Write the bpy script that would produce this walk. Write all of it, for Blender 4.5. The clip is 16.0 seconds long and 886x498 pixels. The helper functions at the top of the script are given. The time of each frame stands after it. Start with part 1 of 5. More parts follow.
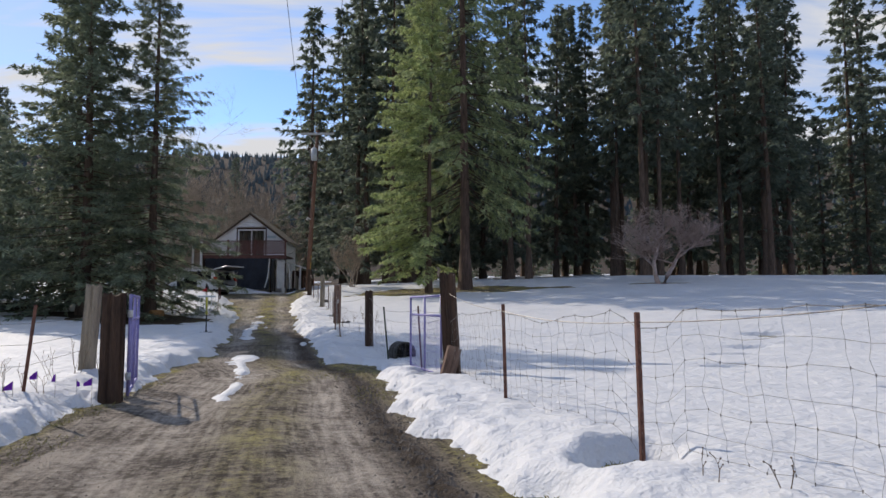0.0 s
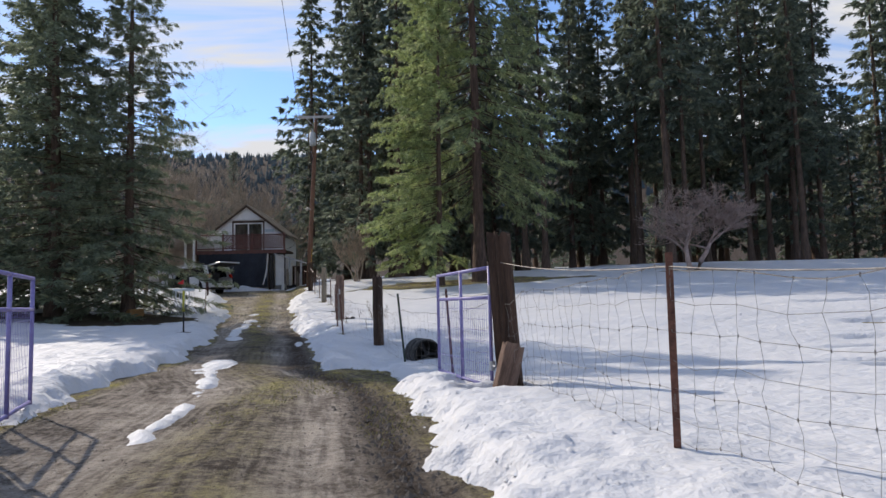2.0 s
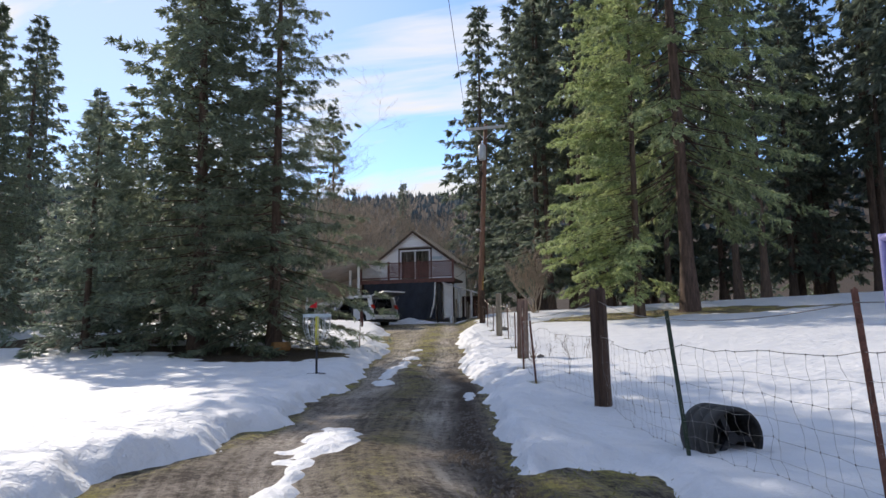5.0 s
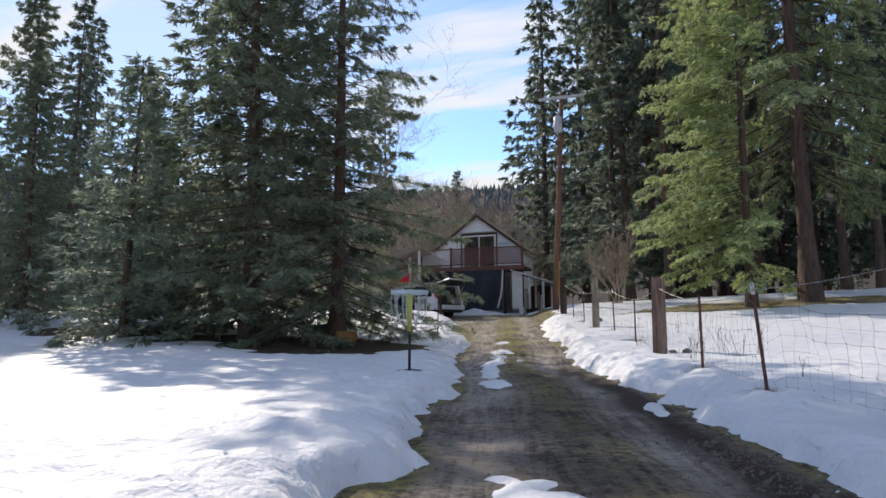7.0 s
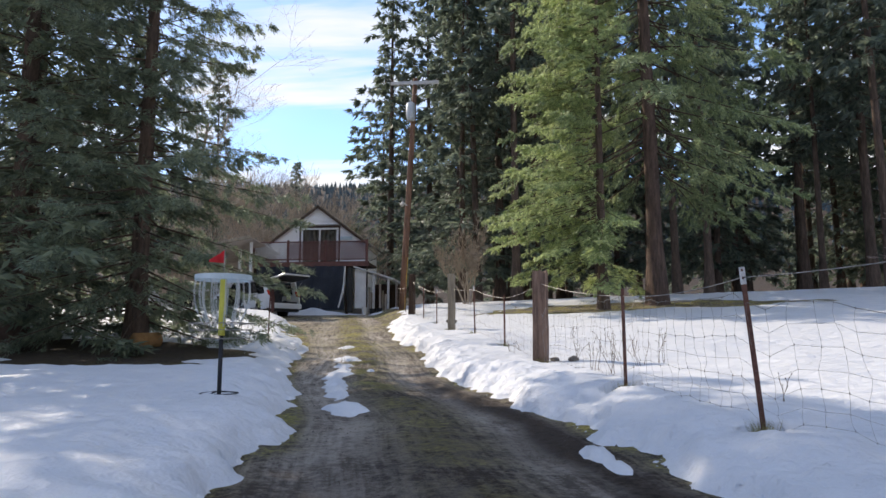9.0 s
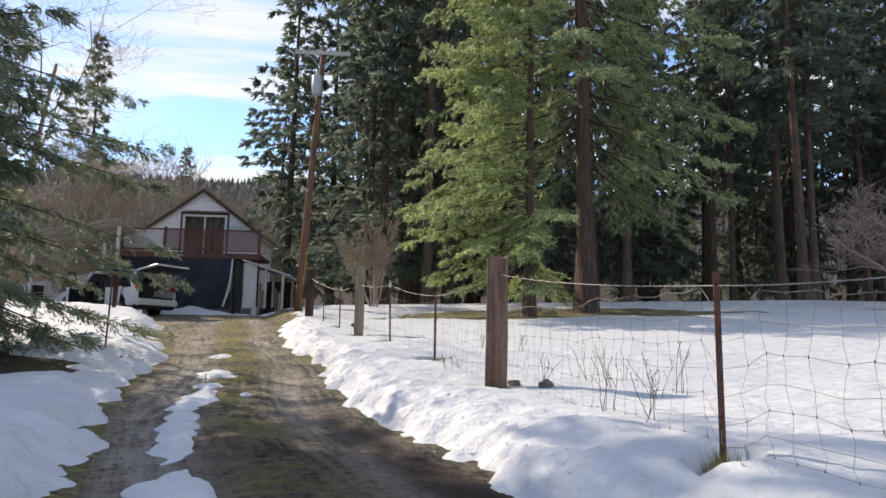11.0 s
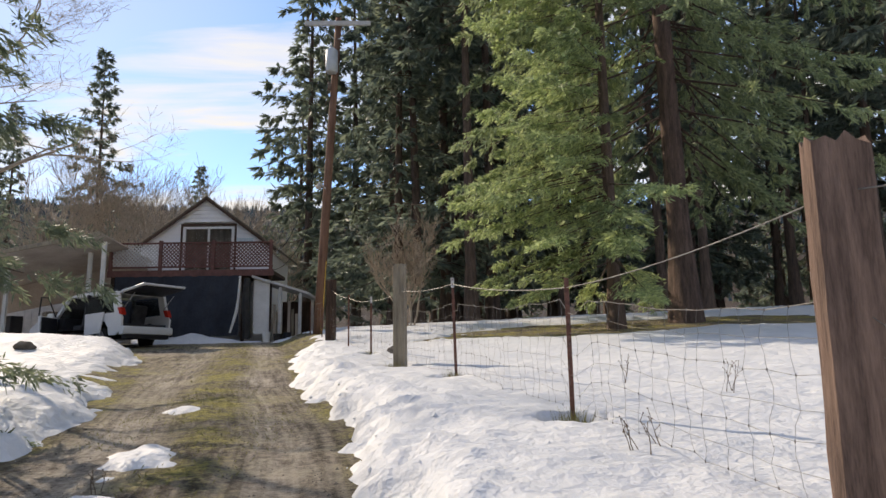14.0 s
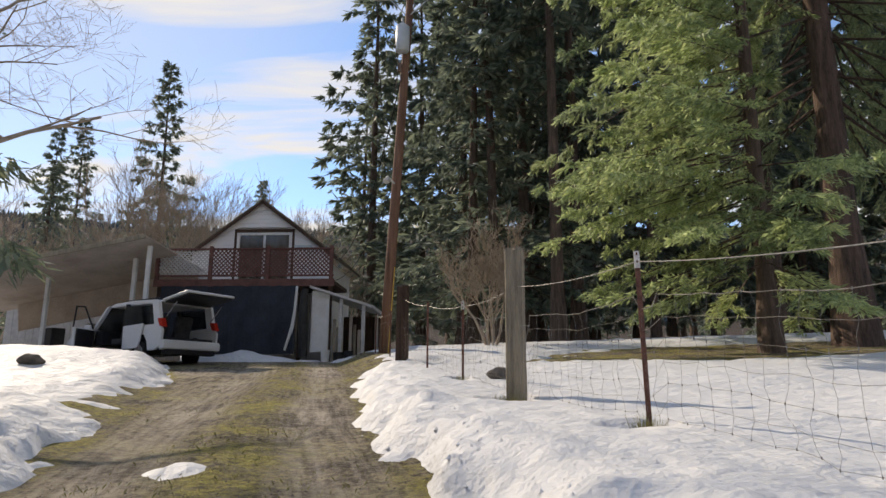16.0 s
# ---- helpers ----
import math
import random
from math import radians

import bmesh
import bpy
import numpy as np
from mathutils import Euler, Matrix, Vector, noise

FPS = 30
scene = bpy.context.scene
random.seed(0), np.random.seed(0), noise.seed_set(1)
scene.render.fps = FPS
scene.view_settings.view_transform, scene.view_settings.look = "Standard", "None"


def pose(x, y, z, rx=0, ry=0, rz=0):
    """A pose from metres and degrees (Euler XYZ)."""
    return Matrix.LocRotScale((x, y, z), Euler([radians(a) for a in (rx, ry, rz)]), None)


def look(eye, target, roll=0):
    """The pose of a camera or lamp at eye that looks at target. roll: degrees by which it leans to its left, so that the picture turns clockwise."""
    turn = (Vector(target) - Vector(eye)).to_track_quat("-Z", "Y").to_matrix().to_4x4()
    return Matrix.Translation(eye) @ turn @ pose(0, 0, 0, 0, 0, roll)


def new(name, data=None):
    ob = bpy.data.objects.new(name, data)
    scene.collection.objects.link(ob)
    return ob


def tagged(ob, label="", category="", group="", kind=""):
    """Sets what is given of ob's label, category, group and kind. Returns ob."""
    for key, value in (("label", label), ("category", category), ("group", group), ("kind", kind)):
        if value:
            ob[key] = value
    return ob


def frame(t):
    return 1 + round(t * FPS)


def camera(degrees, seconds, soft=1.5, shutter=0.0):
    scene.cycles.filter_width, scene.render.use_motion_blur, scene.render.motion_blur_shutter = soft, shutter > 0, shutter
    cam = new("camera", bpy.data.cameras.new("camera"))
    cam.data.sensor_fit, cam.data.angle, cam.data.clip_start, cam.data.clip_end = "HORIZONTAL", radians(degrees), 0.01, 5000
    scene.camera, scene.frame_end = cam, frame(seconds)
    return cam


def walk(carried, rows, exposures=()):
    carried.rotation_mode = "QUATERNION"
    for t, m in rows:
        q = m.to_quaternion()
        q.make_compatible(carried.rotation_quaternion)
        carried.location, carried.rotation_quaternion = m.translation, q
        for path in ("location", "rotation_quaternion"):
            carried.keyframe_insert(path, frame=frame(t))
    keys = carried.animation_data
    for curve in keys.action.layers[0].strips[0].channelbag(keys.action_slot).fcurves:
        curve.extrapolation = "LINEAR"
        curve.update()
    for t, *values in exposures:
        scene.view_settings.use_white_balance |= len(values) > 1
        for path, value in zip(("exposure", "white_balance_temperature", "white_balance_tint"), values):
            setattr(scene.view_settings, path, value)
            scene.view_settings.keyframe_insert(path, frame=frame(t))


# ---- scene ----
cam = camera(67.0, 16.0)
PATH = [
    (0, (3.063, -10.755, 2.364), (3.058, -8.762, 2.531), -0.1),
    (0.5, (2.847, -10.084, 2.289), (2.809, -8.094, 2.477), 0.6),
    (1, (2.791, -8.989, 2.244), (2.739, -6.993, 2.352), 0.4),
    (1.5, (2.665, -8.102, 2.174), (2.643, -6.107, 2.316), -0.2),
    (2, (2.554, -6.9, 2.135), (2.536, -4.907, 2.295), -1.3),
    (2.5, (2.377, -5.936, 2.129), (2.347, -3.944, 2.312), -1.9),
    (3, (2.165, -4.823, 2.102), (2.109, -2.833, 2.292), -1.7),
    (3.5, (1.859, -3.764, 2.102), (1.789, -1.776, 2.312), -1.0),
    (4, (1.595, -2.824, 2.052), (1.516, -0.838, 2.272), -1.1),
    (4.5, (1.397, -1.757, 2.025), (1.188, 0.218, 2.262), -1.3),
    (5, (1.19, -0.76, 2.07), (0.68, 1.155, 2.346), -0.8),
    (5.2, (1.07, -0.56, 2.05), (0.365, 1.291, 2.33), -0.4),
    (7.3, (-1.529, 3.041, 1.951), (-2.125, 4.933, 2.207), -0.1),
    (7.5, (-1.651, 3.294, 1.971), (-2.176, 5.207, 2.227), -0.0),
    (8, (-1.924, 4.063, 1.974), (-2.312, 6.009, 2.223), 0.1),
    (8.5, (-2.074, 4.715, 1.973), (-2.335, 6.682, 2.227), -0.1),
    (9, (-2.222, 5.575, 2.017), (-2.391, 7.55, 2.282), -0.1),
    (9.5, (-2.381, 6.329, 2.019), (-2.475, 8.307, 2.296), 0.3),
    (10, (-2.524, 7.201, 2.024), (-2.535, 9.182, 2.299), 0.7),
    (10.2, (-2.581, 7.634, 2.1), (-2.551, 9.615, 2.374), 0.9),
    (12.5, (-2.877, 12.438, 2.113), (-2.713, 14.406, 2.431), 1.0),
    (13, (-2.91, 13.395, 2.153), (-2.787, 15.364, 2.481), 0.6),
    (13.5, (-3.014, 14.35, 2.235), (-2.957, 16.321, 2.569), 0.6),
    (14, (-3.311, 14.999, 2.285), (-3.257, 16.969, 2.628), -1.0),
    (14.5, (-3.564, 15.638, 2.238), (-3.525, 17.599, 2.632), -1.1),
    (15, (-3.692, 16.847, 2.325), (-3.715, 18.813, 2.691), -1.2),
    (15.5, (-3.889, 17.842, 2.386), (-3.976, 19.804, 2.764), -0.9),
    (16, (-4.121, 18.769, 2.386), (-4.243, 20.723, 2.798), 0.3),
]
EXPO = [(t, e, k, 12) for t, e, k in ((0, 0.6, 6900), (3.5, 0.85, 6900), (5, 0.95, 6900), (7.5, 0.95, 6900), (9, 1.15, 7000), (12.5, 1.1, 7500), (14, 1.0, 7600), (16, 0.85, 7700))]
walk(cam, [(t, look(eye, target, roll)) for t, eye, target, roll in PATH], EXPO)

# ---- world, sun, exposure ----
SUN_DIR = Vector((-0.71, 0.70, 0.68)).normalized()
SUN_ELEV, SUN_AZ = math.asin(SUN_DIR.z), math.atan2(SUN_DIR.x, SUN_DIR.y)


def nt(tree, kind, **values):
    n = tree.nodes.new(kind)
    for k, v in values.items():
        n.inputs[k.replace("_", " ")].default_value = v
    return n


world = bpy.data.worlds.new("sky")
scene.world = world
world.use_nodes = True
wt = world.node_tree
wt.nodes.clear()
w_out = nt(wt, "ShaderNodeOutputWorld")
w_bg = nt(wt, "ShaderNodeBackground", Strength=0.15)
sky = nt(wt, "ShaderNodeTexSky")
sky.sky_type = "NISHITA"
sky.sun_disc = False
sky.sun_elevation, sky.sun_rotation = SUN_ELEV, SUN_AZ
sky.altitude = 1200
sky.air_density, sky.dust_density, sky.ozone_density = 0.8, 0.0, 4.0
# streaky high cloud, mixed into the sky along a flattened dome
coord = nt(wt, "ShaderNodeTexCoord")
sep = nt(wt, "ShaderNodeSeparateXYZ")
wt.links.new(coord.outputs["Generated"], sep.inputs[0])
addz = nt(wt, "ShaderNodeMath")
addz.operation = "ADD"
addz.inputs[1].default_value = 0.18
wt.links.new(sep.outputs[2], addz.inputs[0])
flat = []
for axis in (0, 1):
    d = nt(wt, "ShaderNodeMath")
    d.operation = "DIVIDE"
    wt.links.new(sep.outputs[axis], d.inputs[0])
    wt.links.new(addz.outputs[0], d.inputs[1])
    flat.append(d)
comb = nt(wt, "ShaderNodeCombineXYZ")
wt.links.new(flat[0].outputs[0], comb.inputs[0])
wt.links.new(flat[1].outputs[0], comb.inputs[1])
cmap = nt(wt, "ShaderNodeMapping")
cmap.inputs["Rotation"].default_value = (0, 0, radians(12))
cmap.inputs["Scale"].default_value = (0.55, 1.7, 1)
cmap.inputs["Location"].default_value = (0.35, 0.1, 0)
wt.links.new(comb.outputs[0], cmap.inputs[0])
cloud = nt(wt, "ShaderNodeTexNoise", Scale=2.1, Detail=8.0, Roughness=0.55, Distortion=0.5)
wt.links.new(cmap.outputs[0], cloud.inputs["Vector"])
ramp = nt(wt, "ShaderNodeValToRGB")
ramp.color_ramp.elements[0].position, ramp.color_ramp.elements[0].color = 0.45, (0, 0, 0, 1)
ramp.color_ramp.elements[1].position, ramp.color_ramp.elements[1].color = 0.63, (1, 1, 1, 1)
wt.links.new(cloud.outputs["Fac"], ramp.inputs[0])
# the veil is denser towards the sun
sundot = nt(wt, "ShaderNodeVectorMath")
sundot.operation = "DOT_PRODUCT"
sundot.inputs[1].default_value = SUN_DIR
wt.links.new(coord.outputs["Generated"], sundot.inputs[0])
near_sun = nt(wt, "ShaderNodeMapRange", From_Min=0.86, From_Max=0.995, To_Min=0.0, To_Max=0.45)
wt.links.new(sundot.outputs["Value"], near_sun.inputs["Value"])
cover = nt(wt, "ShaderNodeMath")
cover.operation = "MAXIMUM"
wt.links.new(ramp.outputs[0], cover.inputs[0])
wt.links.new(near_sun.outputs[0], cover.inputs[1])
white = nt(wt, "ShaderNodeMixRGB", Color2=(3.0, 3.15, 3.4, 1))
wt.links.new(cover.outputs[0], white.inputs[0])
wt.links.new(sky.outputs[0], white.inputs[1])
wt.links.new(white.outputs[0], w_bg.inputs[0])
wt.links.new(w_bg.outputs[0], w_out.inputs[0])

sun_data = bpy.data.lights.new("sun", "SUN")
sun_data.energy, sun_data.angle, sun_data.color = 2.15, radians(0.6), (1.0, 0.93, 0.84)
sun = new("sun", sun_data)
sun.matrix_world = look(SUN_DIR * 100, (0, 0, 0))


# ---- materials ----
def material(name, rough=0.8, metal=0.0, spec=0.3):
    m = bpy.data.materials.new(name)
    m.use_nodes = True
    b = m.node_tree.nodes["Principled BSDF"]
    b.inputs["Roughness"].default_value = rough
    b.inputs["Metallic"].default_value = metal
    b.inputs["Specular IOR Level"].default_value = spec
    return m, m.node_tree, b


def mottled(name, dark, light, scale=6.0, fine=60.0, rough=0.85, metal=0.0, bump=0.3, dist=0.01, stretch=(1, 1, 1), per=""):
    """Two scales of colour variation and a fine relief, in object metres. per: 'object' or 'island' adds a random tone."""
    m, t, b = material(name, rough, metal)
    tc = nt(t, "ShaderNodeTexCoord")
    mp = nt(t, "ShaderNodeMapping")
    mp.inputs["Scale"].default_value = stretch
    t.links.new(tc.outputs["Object"], mp.inputs[0])
    n1 = nt(t, "ShaderNodeTexNoise", Scale=scale, Detail=4.0, Roughness=0.6)
    n2 = nt(t, "ShaderNodeTexNoise", Scale=fine, Detail=3.0, Roughness=0.7)
    t.links.new(mp.outputs[0], n1.inputs["Vector"])
    t.links.new(mp.outputs[0], n2.inputs["Vector"])
    add = nt(t, "ShaderNodeMath")
    add.operation = "MULTIPLY_ADD"
    add.inputs[1].default_value = 0.5
    t.links.new(n2.outputs["Fac"], add.inputs[0])
    t.links.new(n1.outputs["Fac"], add.inputs[2])
    src = add
    if per:
        r = nt(t, "ShaderNodeObjectInfo") if per == "object" else nt(t, "ShaderNodeNewGeometry")
        a2 = nt(t, "ShaderNodeMath")
        a2.operation = "MULTIPLY_ADD"
        a2.inputs[1].default_value = 0.3
        t.links.new(r.outputs["Random" if per == "object" else "Random Per Island"], a2.inputs[0])
        t.links.new(add.outputs[0], a2.inputs[2])
        src = a2
    rp = nt(t, "ShaderNodeValToRGB")
    rp.color_ramp.elements[0].position, rp.color_ramp.elements[0].color = 0.5, (*dark, 1)
    rp.color_ramp.elements[1].position, rp.color_ramp.elements[1].color = (1.2 if per else 1.0), (*light, 1)
    if per:
        rp.color_ramp.elements[1].position = 1.0
    t.links.new(src.outputs[0], rp.inputs[0])
    t.links.new(rp.outputs[0], b.inputs["Base Color"])
    if bump:
        bp = nt(t, "ShaderNodeBump", Strength=bump, Distance=dist)
        t.links.new(add.outputs[0], bp.inputs["Height"])
        t.links.new(bp.outputs[0], b.inputs["Normal"])
    return m


M_SNOW = mottled("snow", (0.64, 0.655, 0.67), (0.75, 0.75, 0.75), 1.6, 45.0, 0.62, 0, 0.55, 0.03)
st = M_SNOW.node_tree
lump = nt(st, "ShaderNodeTexNoise", Scale=4.5, Detail=3.0, Roughness=0.55)
lump_bump = nt(st, "ShaderNodeBump", Strength=0.75, Distance=0.09)
fine_bump = next(n for n in st.nodes if n.bl_idname == "ShaderNodeBump" and n != lump_bump)
st.links.new(next(n for n in st.nodes if n.bl_idname == "ShaderNodeMapping").outputs[0], lump.inputs["Vector"])
st.links.new(lump.outputs["Fac"], lump_bump.inputs["Height"])
st.links.new(lump_bump.outputs[0], fine_bump.inputs["Normal"])
M_BARK = mottled("bark", (0.05, 0.035, 0.026), (0.19, 0.13, 0.095), 3.0, 22.0, 0.95, 0, 0.9, 0.04, (3, 3, 0.5))
M_BARK_RED = mottled("red_bark", (0.040, 0.028, 0.022), (0.19, 0.125, 0.095), 3.0, 18.0, 0.95, 0, 1.0, 0.05, (3, 3, 0.45))
M_TWIG = mottled("bare_twigs", (0.25, 0.195, 0.145), (0.52, 0.43, 0.33), 4.0, 30.0, 0.9, 0, 0.3)
M_TWIG_RED = mottled("reddish_twigs", (0.30, 0.22, 0.19), (0.58, 0.45, 0.39), 4.0, 30.0, 0.9, 0, 0.3)
M_POSTWOOD = mottled("weathered_post_wood", (0.055, 0.035, 0.027), (0.30, 0.195, 0.145), 3.0, 26.0, 0.9, 0, 0.8, 0.02, (4, 4, 0.4))
M_GREYWOOD = mottled("grey_post_wood", (0.15, 0.125, 0.095), (0.40, 0.34, 0.25), 3.0, 26.0, 0.9, 0, 0.8, 0.02, (4, 4, 0.4))
M_DARKWOOD = mottled("dark_tarred_wood", (0.030, 0.020, 0.015), (0.115, 0.07, 0.048), 3.0, 24.0, 0.85, 0, 0.8, 0.02, (4, 4, 0.4))
M_POLEWOOD = mottled("creosoted_pole_wood", (0.10, 0.05, 0.032), (0.30, 0.165, 0.11), 2.0, 20.0, 0.85, 0, 0.6, 0.02, (5, 5, 0.3))
M_RUST = mottled("rusty_steel", (0.075, 0.038, 0.030), (0.26, 0.125, 0.09), 9.0, 60.0, 0.8, 0.2, 0.4)
M_POSTTIP = mottled("white_painted_tip", (0.45, 0.43, 0.40), (0.72, 0.70, 0.66), 20.0, 80.0, 0.7)
M_GREENPOST = mottled("green_steel", (0.02, 0.035, 0.022), (0.05, 0.075, 0.05), 9.0, 60.0, 0.6)
M_WIRE = mottled("galvanised_wire", (0.17, 0.155, 0.14), (0.42, 0.39, 0.35), 9.0, 40.0, 0.5, 0.5, 0.0)
M_PURPLE = mottled("lilac_gate_paint", (0.20, 0.18, 0.42), (0.34, 0.32, 0.60), 5.0, 40.0, 0.45, 0.0, 0.1)
M_BLACK = mottled("black_plastic", (0.012, 0.012, 0.012), (0.05, 0.047, 0.042), 5.0, 40.0, 0.55, 0, 0.2)
M_TARP = mottled("dark_blue_tarp", (0.012, 0.015, 0.022), (0.035, 0.042, 0.058), 1.2, 14.0, 0.6, 0, 0.5, 0.04)
M_SIDING = mottled("pale_grey_siding", (0.76, 0.76, 0.75), (0.86, 0.86, 0.85), 1.5, 25.0, 0.8)
M_WHITE = mottled("white_house_paint", (0.62, 0.61, 0.58), (0.80, 0.79, 0.76), 2.0, 25.0, 0.7)
M_REDWOOD = mottled("faded_red_paint", (0.10, 0.048, 0.040), (0.20, 0.095, 0.08), 4.0, 40.0, 0.8)
M_LATTICE = mottled("grey_white_lattice", (0.42, 0.41, 0.40), (0.62, 0.60, 0.57), 5.0, 40.0, 0.8)
M_ROOF = mottled("mossy_shingle", (0.07, 0.06, 0.045), (0.19, 0.16, 0.115), 2.0, 20.0, 0.95, 0, 0.6, 0.03)
M_PLY = mottled("stained_plywood", (0.34, 0.275, 0.22), (0.56, 0.48, 0.40), 1.0, 18.0, 0.85, 0, 0.2)
M_CARPAINT = mottled("white_car_paint", (0.66, 0.66, 0.66), (0.74, 0.74, 0.73), 1.5, 30.0, 0.28, 0, 0.0)
M_TRIM = mottled("dark_car_trim", (0.012, 0.012, 0.014), (0.035, 0.035, 0.038), 5.0, 50.0, 0.5)
M_SEAT = mottled("grey_car_upholstery", (0.03, 0.03, 0.033), (0.09, 0.09, 0.095), 5.0, 50.0, 0.9)
M_TYRE = mottled("tyre_rubber", (0.012, 0.012, 0.012), (0.03, 0.029, 0.028), 8.0, 50.0, 0.9)
M_RIM = mottled("wheel_rim", (0.25, 0.25, 0.26), (0.42, 0.42, 0.43), 8.0, 50.0, 0.35, 0.8, 0.0)
M_REDLENS = mottled("red_lamp_lens", (0.40, 0.02, 0.012), (0.55, 0.05, 0.03), 8.0, 50.0, 0.2, 0, 0.0)
M_REDFLAG = mottled("red_flag_cloth", (0.62, 0.035, 0.045), (0.80, 0.07, 0.08), 8.0, 60.0, 0.8, 0, 0.1)
M_PURPLEFLAG = mottled("purple_flag", (0.16, 0.03, 0.35), (0.24, 0.06, 0.48), 8.0, 60.0, 0.7, 0, 0.1)
M_BAND = mottled("pale_blue_grey_steel", (0.42, 0.50, 0.53), (0.58, 0.66, 0.68), 8.0, 60.0, 0.45, 0.1, 0.1)
M_CHAIN = mottled("bright_chain", (0.48, 0.52, 0.53), (0.68, 0.71, 0.72), 12.0, 80.0, 0.4, 0.5, 0.0)
M_YELLOW = mottled("yellow_sleeve", (0.55, 0.50, 0.06), (0.70, 0.64, 0.12), 8.0, 60.0, 0.6, 0, 0.1)
M_YGUARD = mottled("yellow_guard", (0.60, 0.38, 0.05), (0.75, 0.50, 0.10), 8.0, 60.0, 0.6, 0, 0.1)
M_STEELGREY = mottled("grey_transformer_steel", (0.45, 0.47, 0.48), (0.62, 0.64, 0.65), 3.0, 30.0, 0.5, 0.2, 0.1)
M_CERAMIC = mottled("brown_insulator", (0.10, 0.06, 0.04), (0.2, 0.13, 0.09), 6.0, 30.0, 0.25, 0, 0.0)
M_CABLE = mottled("black_cable", (0.02, 0.02, 0.02), (0.05, 0.05, 0.05), 6.0, 30.0, 0.7, 0, 0.0)
M_WEED = mottled("dry_weed_stems", (0.10, 0.075, 0.05), (0.26, 0.19, 0.13), 6.0, 30.0, 0.9, 0, 0.0)
M_GRASS = mottled("winter_grass", (0.11, 0.11, 0.035), (0.32, 0.29, 0.11), 5.0, 60.0, 0.9, 0, 0.0, per="island")
M_STONE = mottled("dark_stone", (0.07, 0.062, 0.055), (0.20, 0.17, 0.14), 6.0, 40.0, 0.9, 0, 0.6)
M_STUMP = mottled("cut_orange_wood", (0.34, 0.17, 0.06), (0.55, 0.30, 0.12), 6.0, 40.0, 0.9, 0, 0.4)
M_CURTAIN = mottled("dim_room_curtain", (0.10, 0.085, 0.07), (0.22, 0.19, 0.16), 2.0, 20.0, 0.9)

M_GLASS, gt, gb = material("window_glass", 0.05)
gb.inputs["Base Color"].default_value = (0.9, 0.95, 0.95, 1)
gb.inputs["Transmission Weight"].default_value = 1.0
gb.inputs["IOR"].default_value = 1.45

M_TINT, tt_, tb = material("tinted_car_glass", 0.04, 0, 0.5)
tb.inputs["Base Color"].default_value = (0.10, 0.11, 0.115, 1)
tb.inputs["Transmission Weight"].default_value = 0.75
tb.inputs["IOR"].default_value = 1.45


def needles(name, dark, light, tip):
    m, t, b = material(name, 0.62, 0.0, 0.25)
    g = nt(t, "ShaderNodeNewGeometry")
    tc = nt(t, "ShaderNodeTexCoord")
    n = nt(t, "ShaderNodeTexNoise", Scale=0.45, Detail=3.0)
    t.links.new(tc.outputs["Object"], n.inputs["Vector"])
    add = nt(t, "ShaderNodeMath")
    add.operation = "MULTIPLY_ADD"
    add.inputs[1].default_value = 0.55
    t.links.new(g.outputs["Random Per Island"], add.inputs[0])
    t.links.new(n.outputs["Fac"], add.inputs[2])
    rp = nt(t, "ShaderNodeValToRGB")
    e = rp.color_ramp.elements
    e[0].position, e[0].color = 0.35, (*dark, 1)
    e[1].position, e[1].color = 0.85, (*light, 1)
    e3 = e.new(1.0)
    e3.color = (*tip, 1)
    t.links.new(add.outputs[0], rp.inputs[0])
    t.links.new(rp.outputs[0], b.inputs["Base Color"])
    tr = nt(t, "ShaderNodeBsdfTranslucent")
    t.links.new(rp.outputs[0], tr.inputs[0])
    both = nt(t, "ShaderNodeAddShader")
    out = t.nodes["Material Output"]
    t.links.new(b.outputs[0], both.inputs[0])
    t.links.new(tr.outputs[0], both.inputs[1])
    t.links.new(both.outputs[0], out.inputs[0])
    return m


M_FIR = needles("fir_needles", (0.075, 0.095, 0.052), (0.175, 0.205, 0.105), (0.250, 0.275, 0.145))
M_FIR_LIGHT = needles("light_fir_needles", (0.078, 0.100, 0.050), (0.195, 0.235, 0.106), (0.285, 0.318, 0.150))
M_SPRUCE = needles("spruce_needles", (0.052, 0.068, 0.048), (0.105, 0.126, 0.082), (0.150, 0.168, 0.105))
M_FOREST = needles("dark_forest_needles", (0.046, 0.060, 0.047), (0.092, 0.112, 0.083), (0.132, 0.152, 0.105))
M_BLUE = needles("blue_spruce_needles", (0.06, 0.08, 0.06), (0.12, 0.145, 0.11), (0.16, 0.185, 0.14))
# far trees: the blue of distance haze is mixed into this base colour
M_HAZE_WOODS = mottled("haze_tinted_wooded_slope", (0.045, 0.065, 0.075), (0.09, 0.115, 0.12), 0.02, 0.4, 0.95, 0, 0.0)

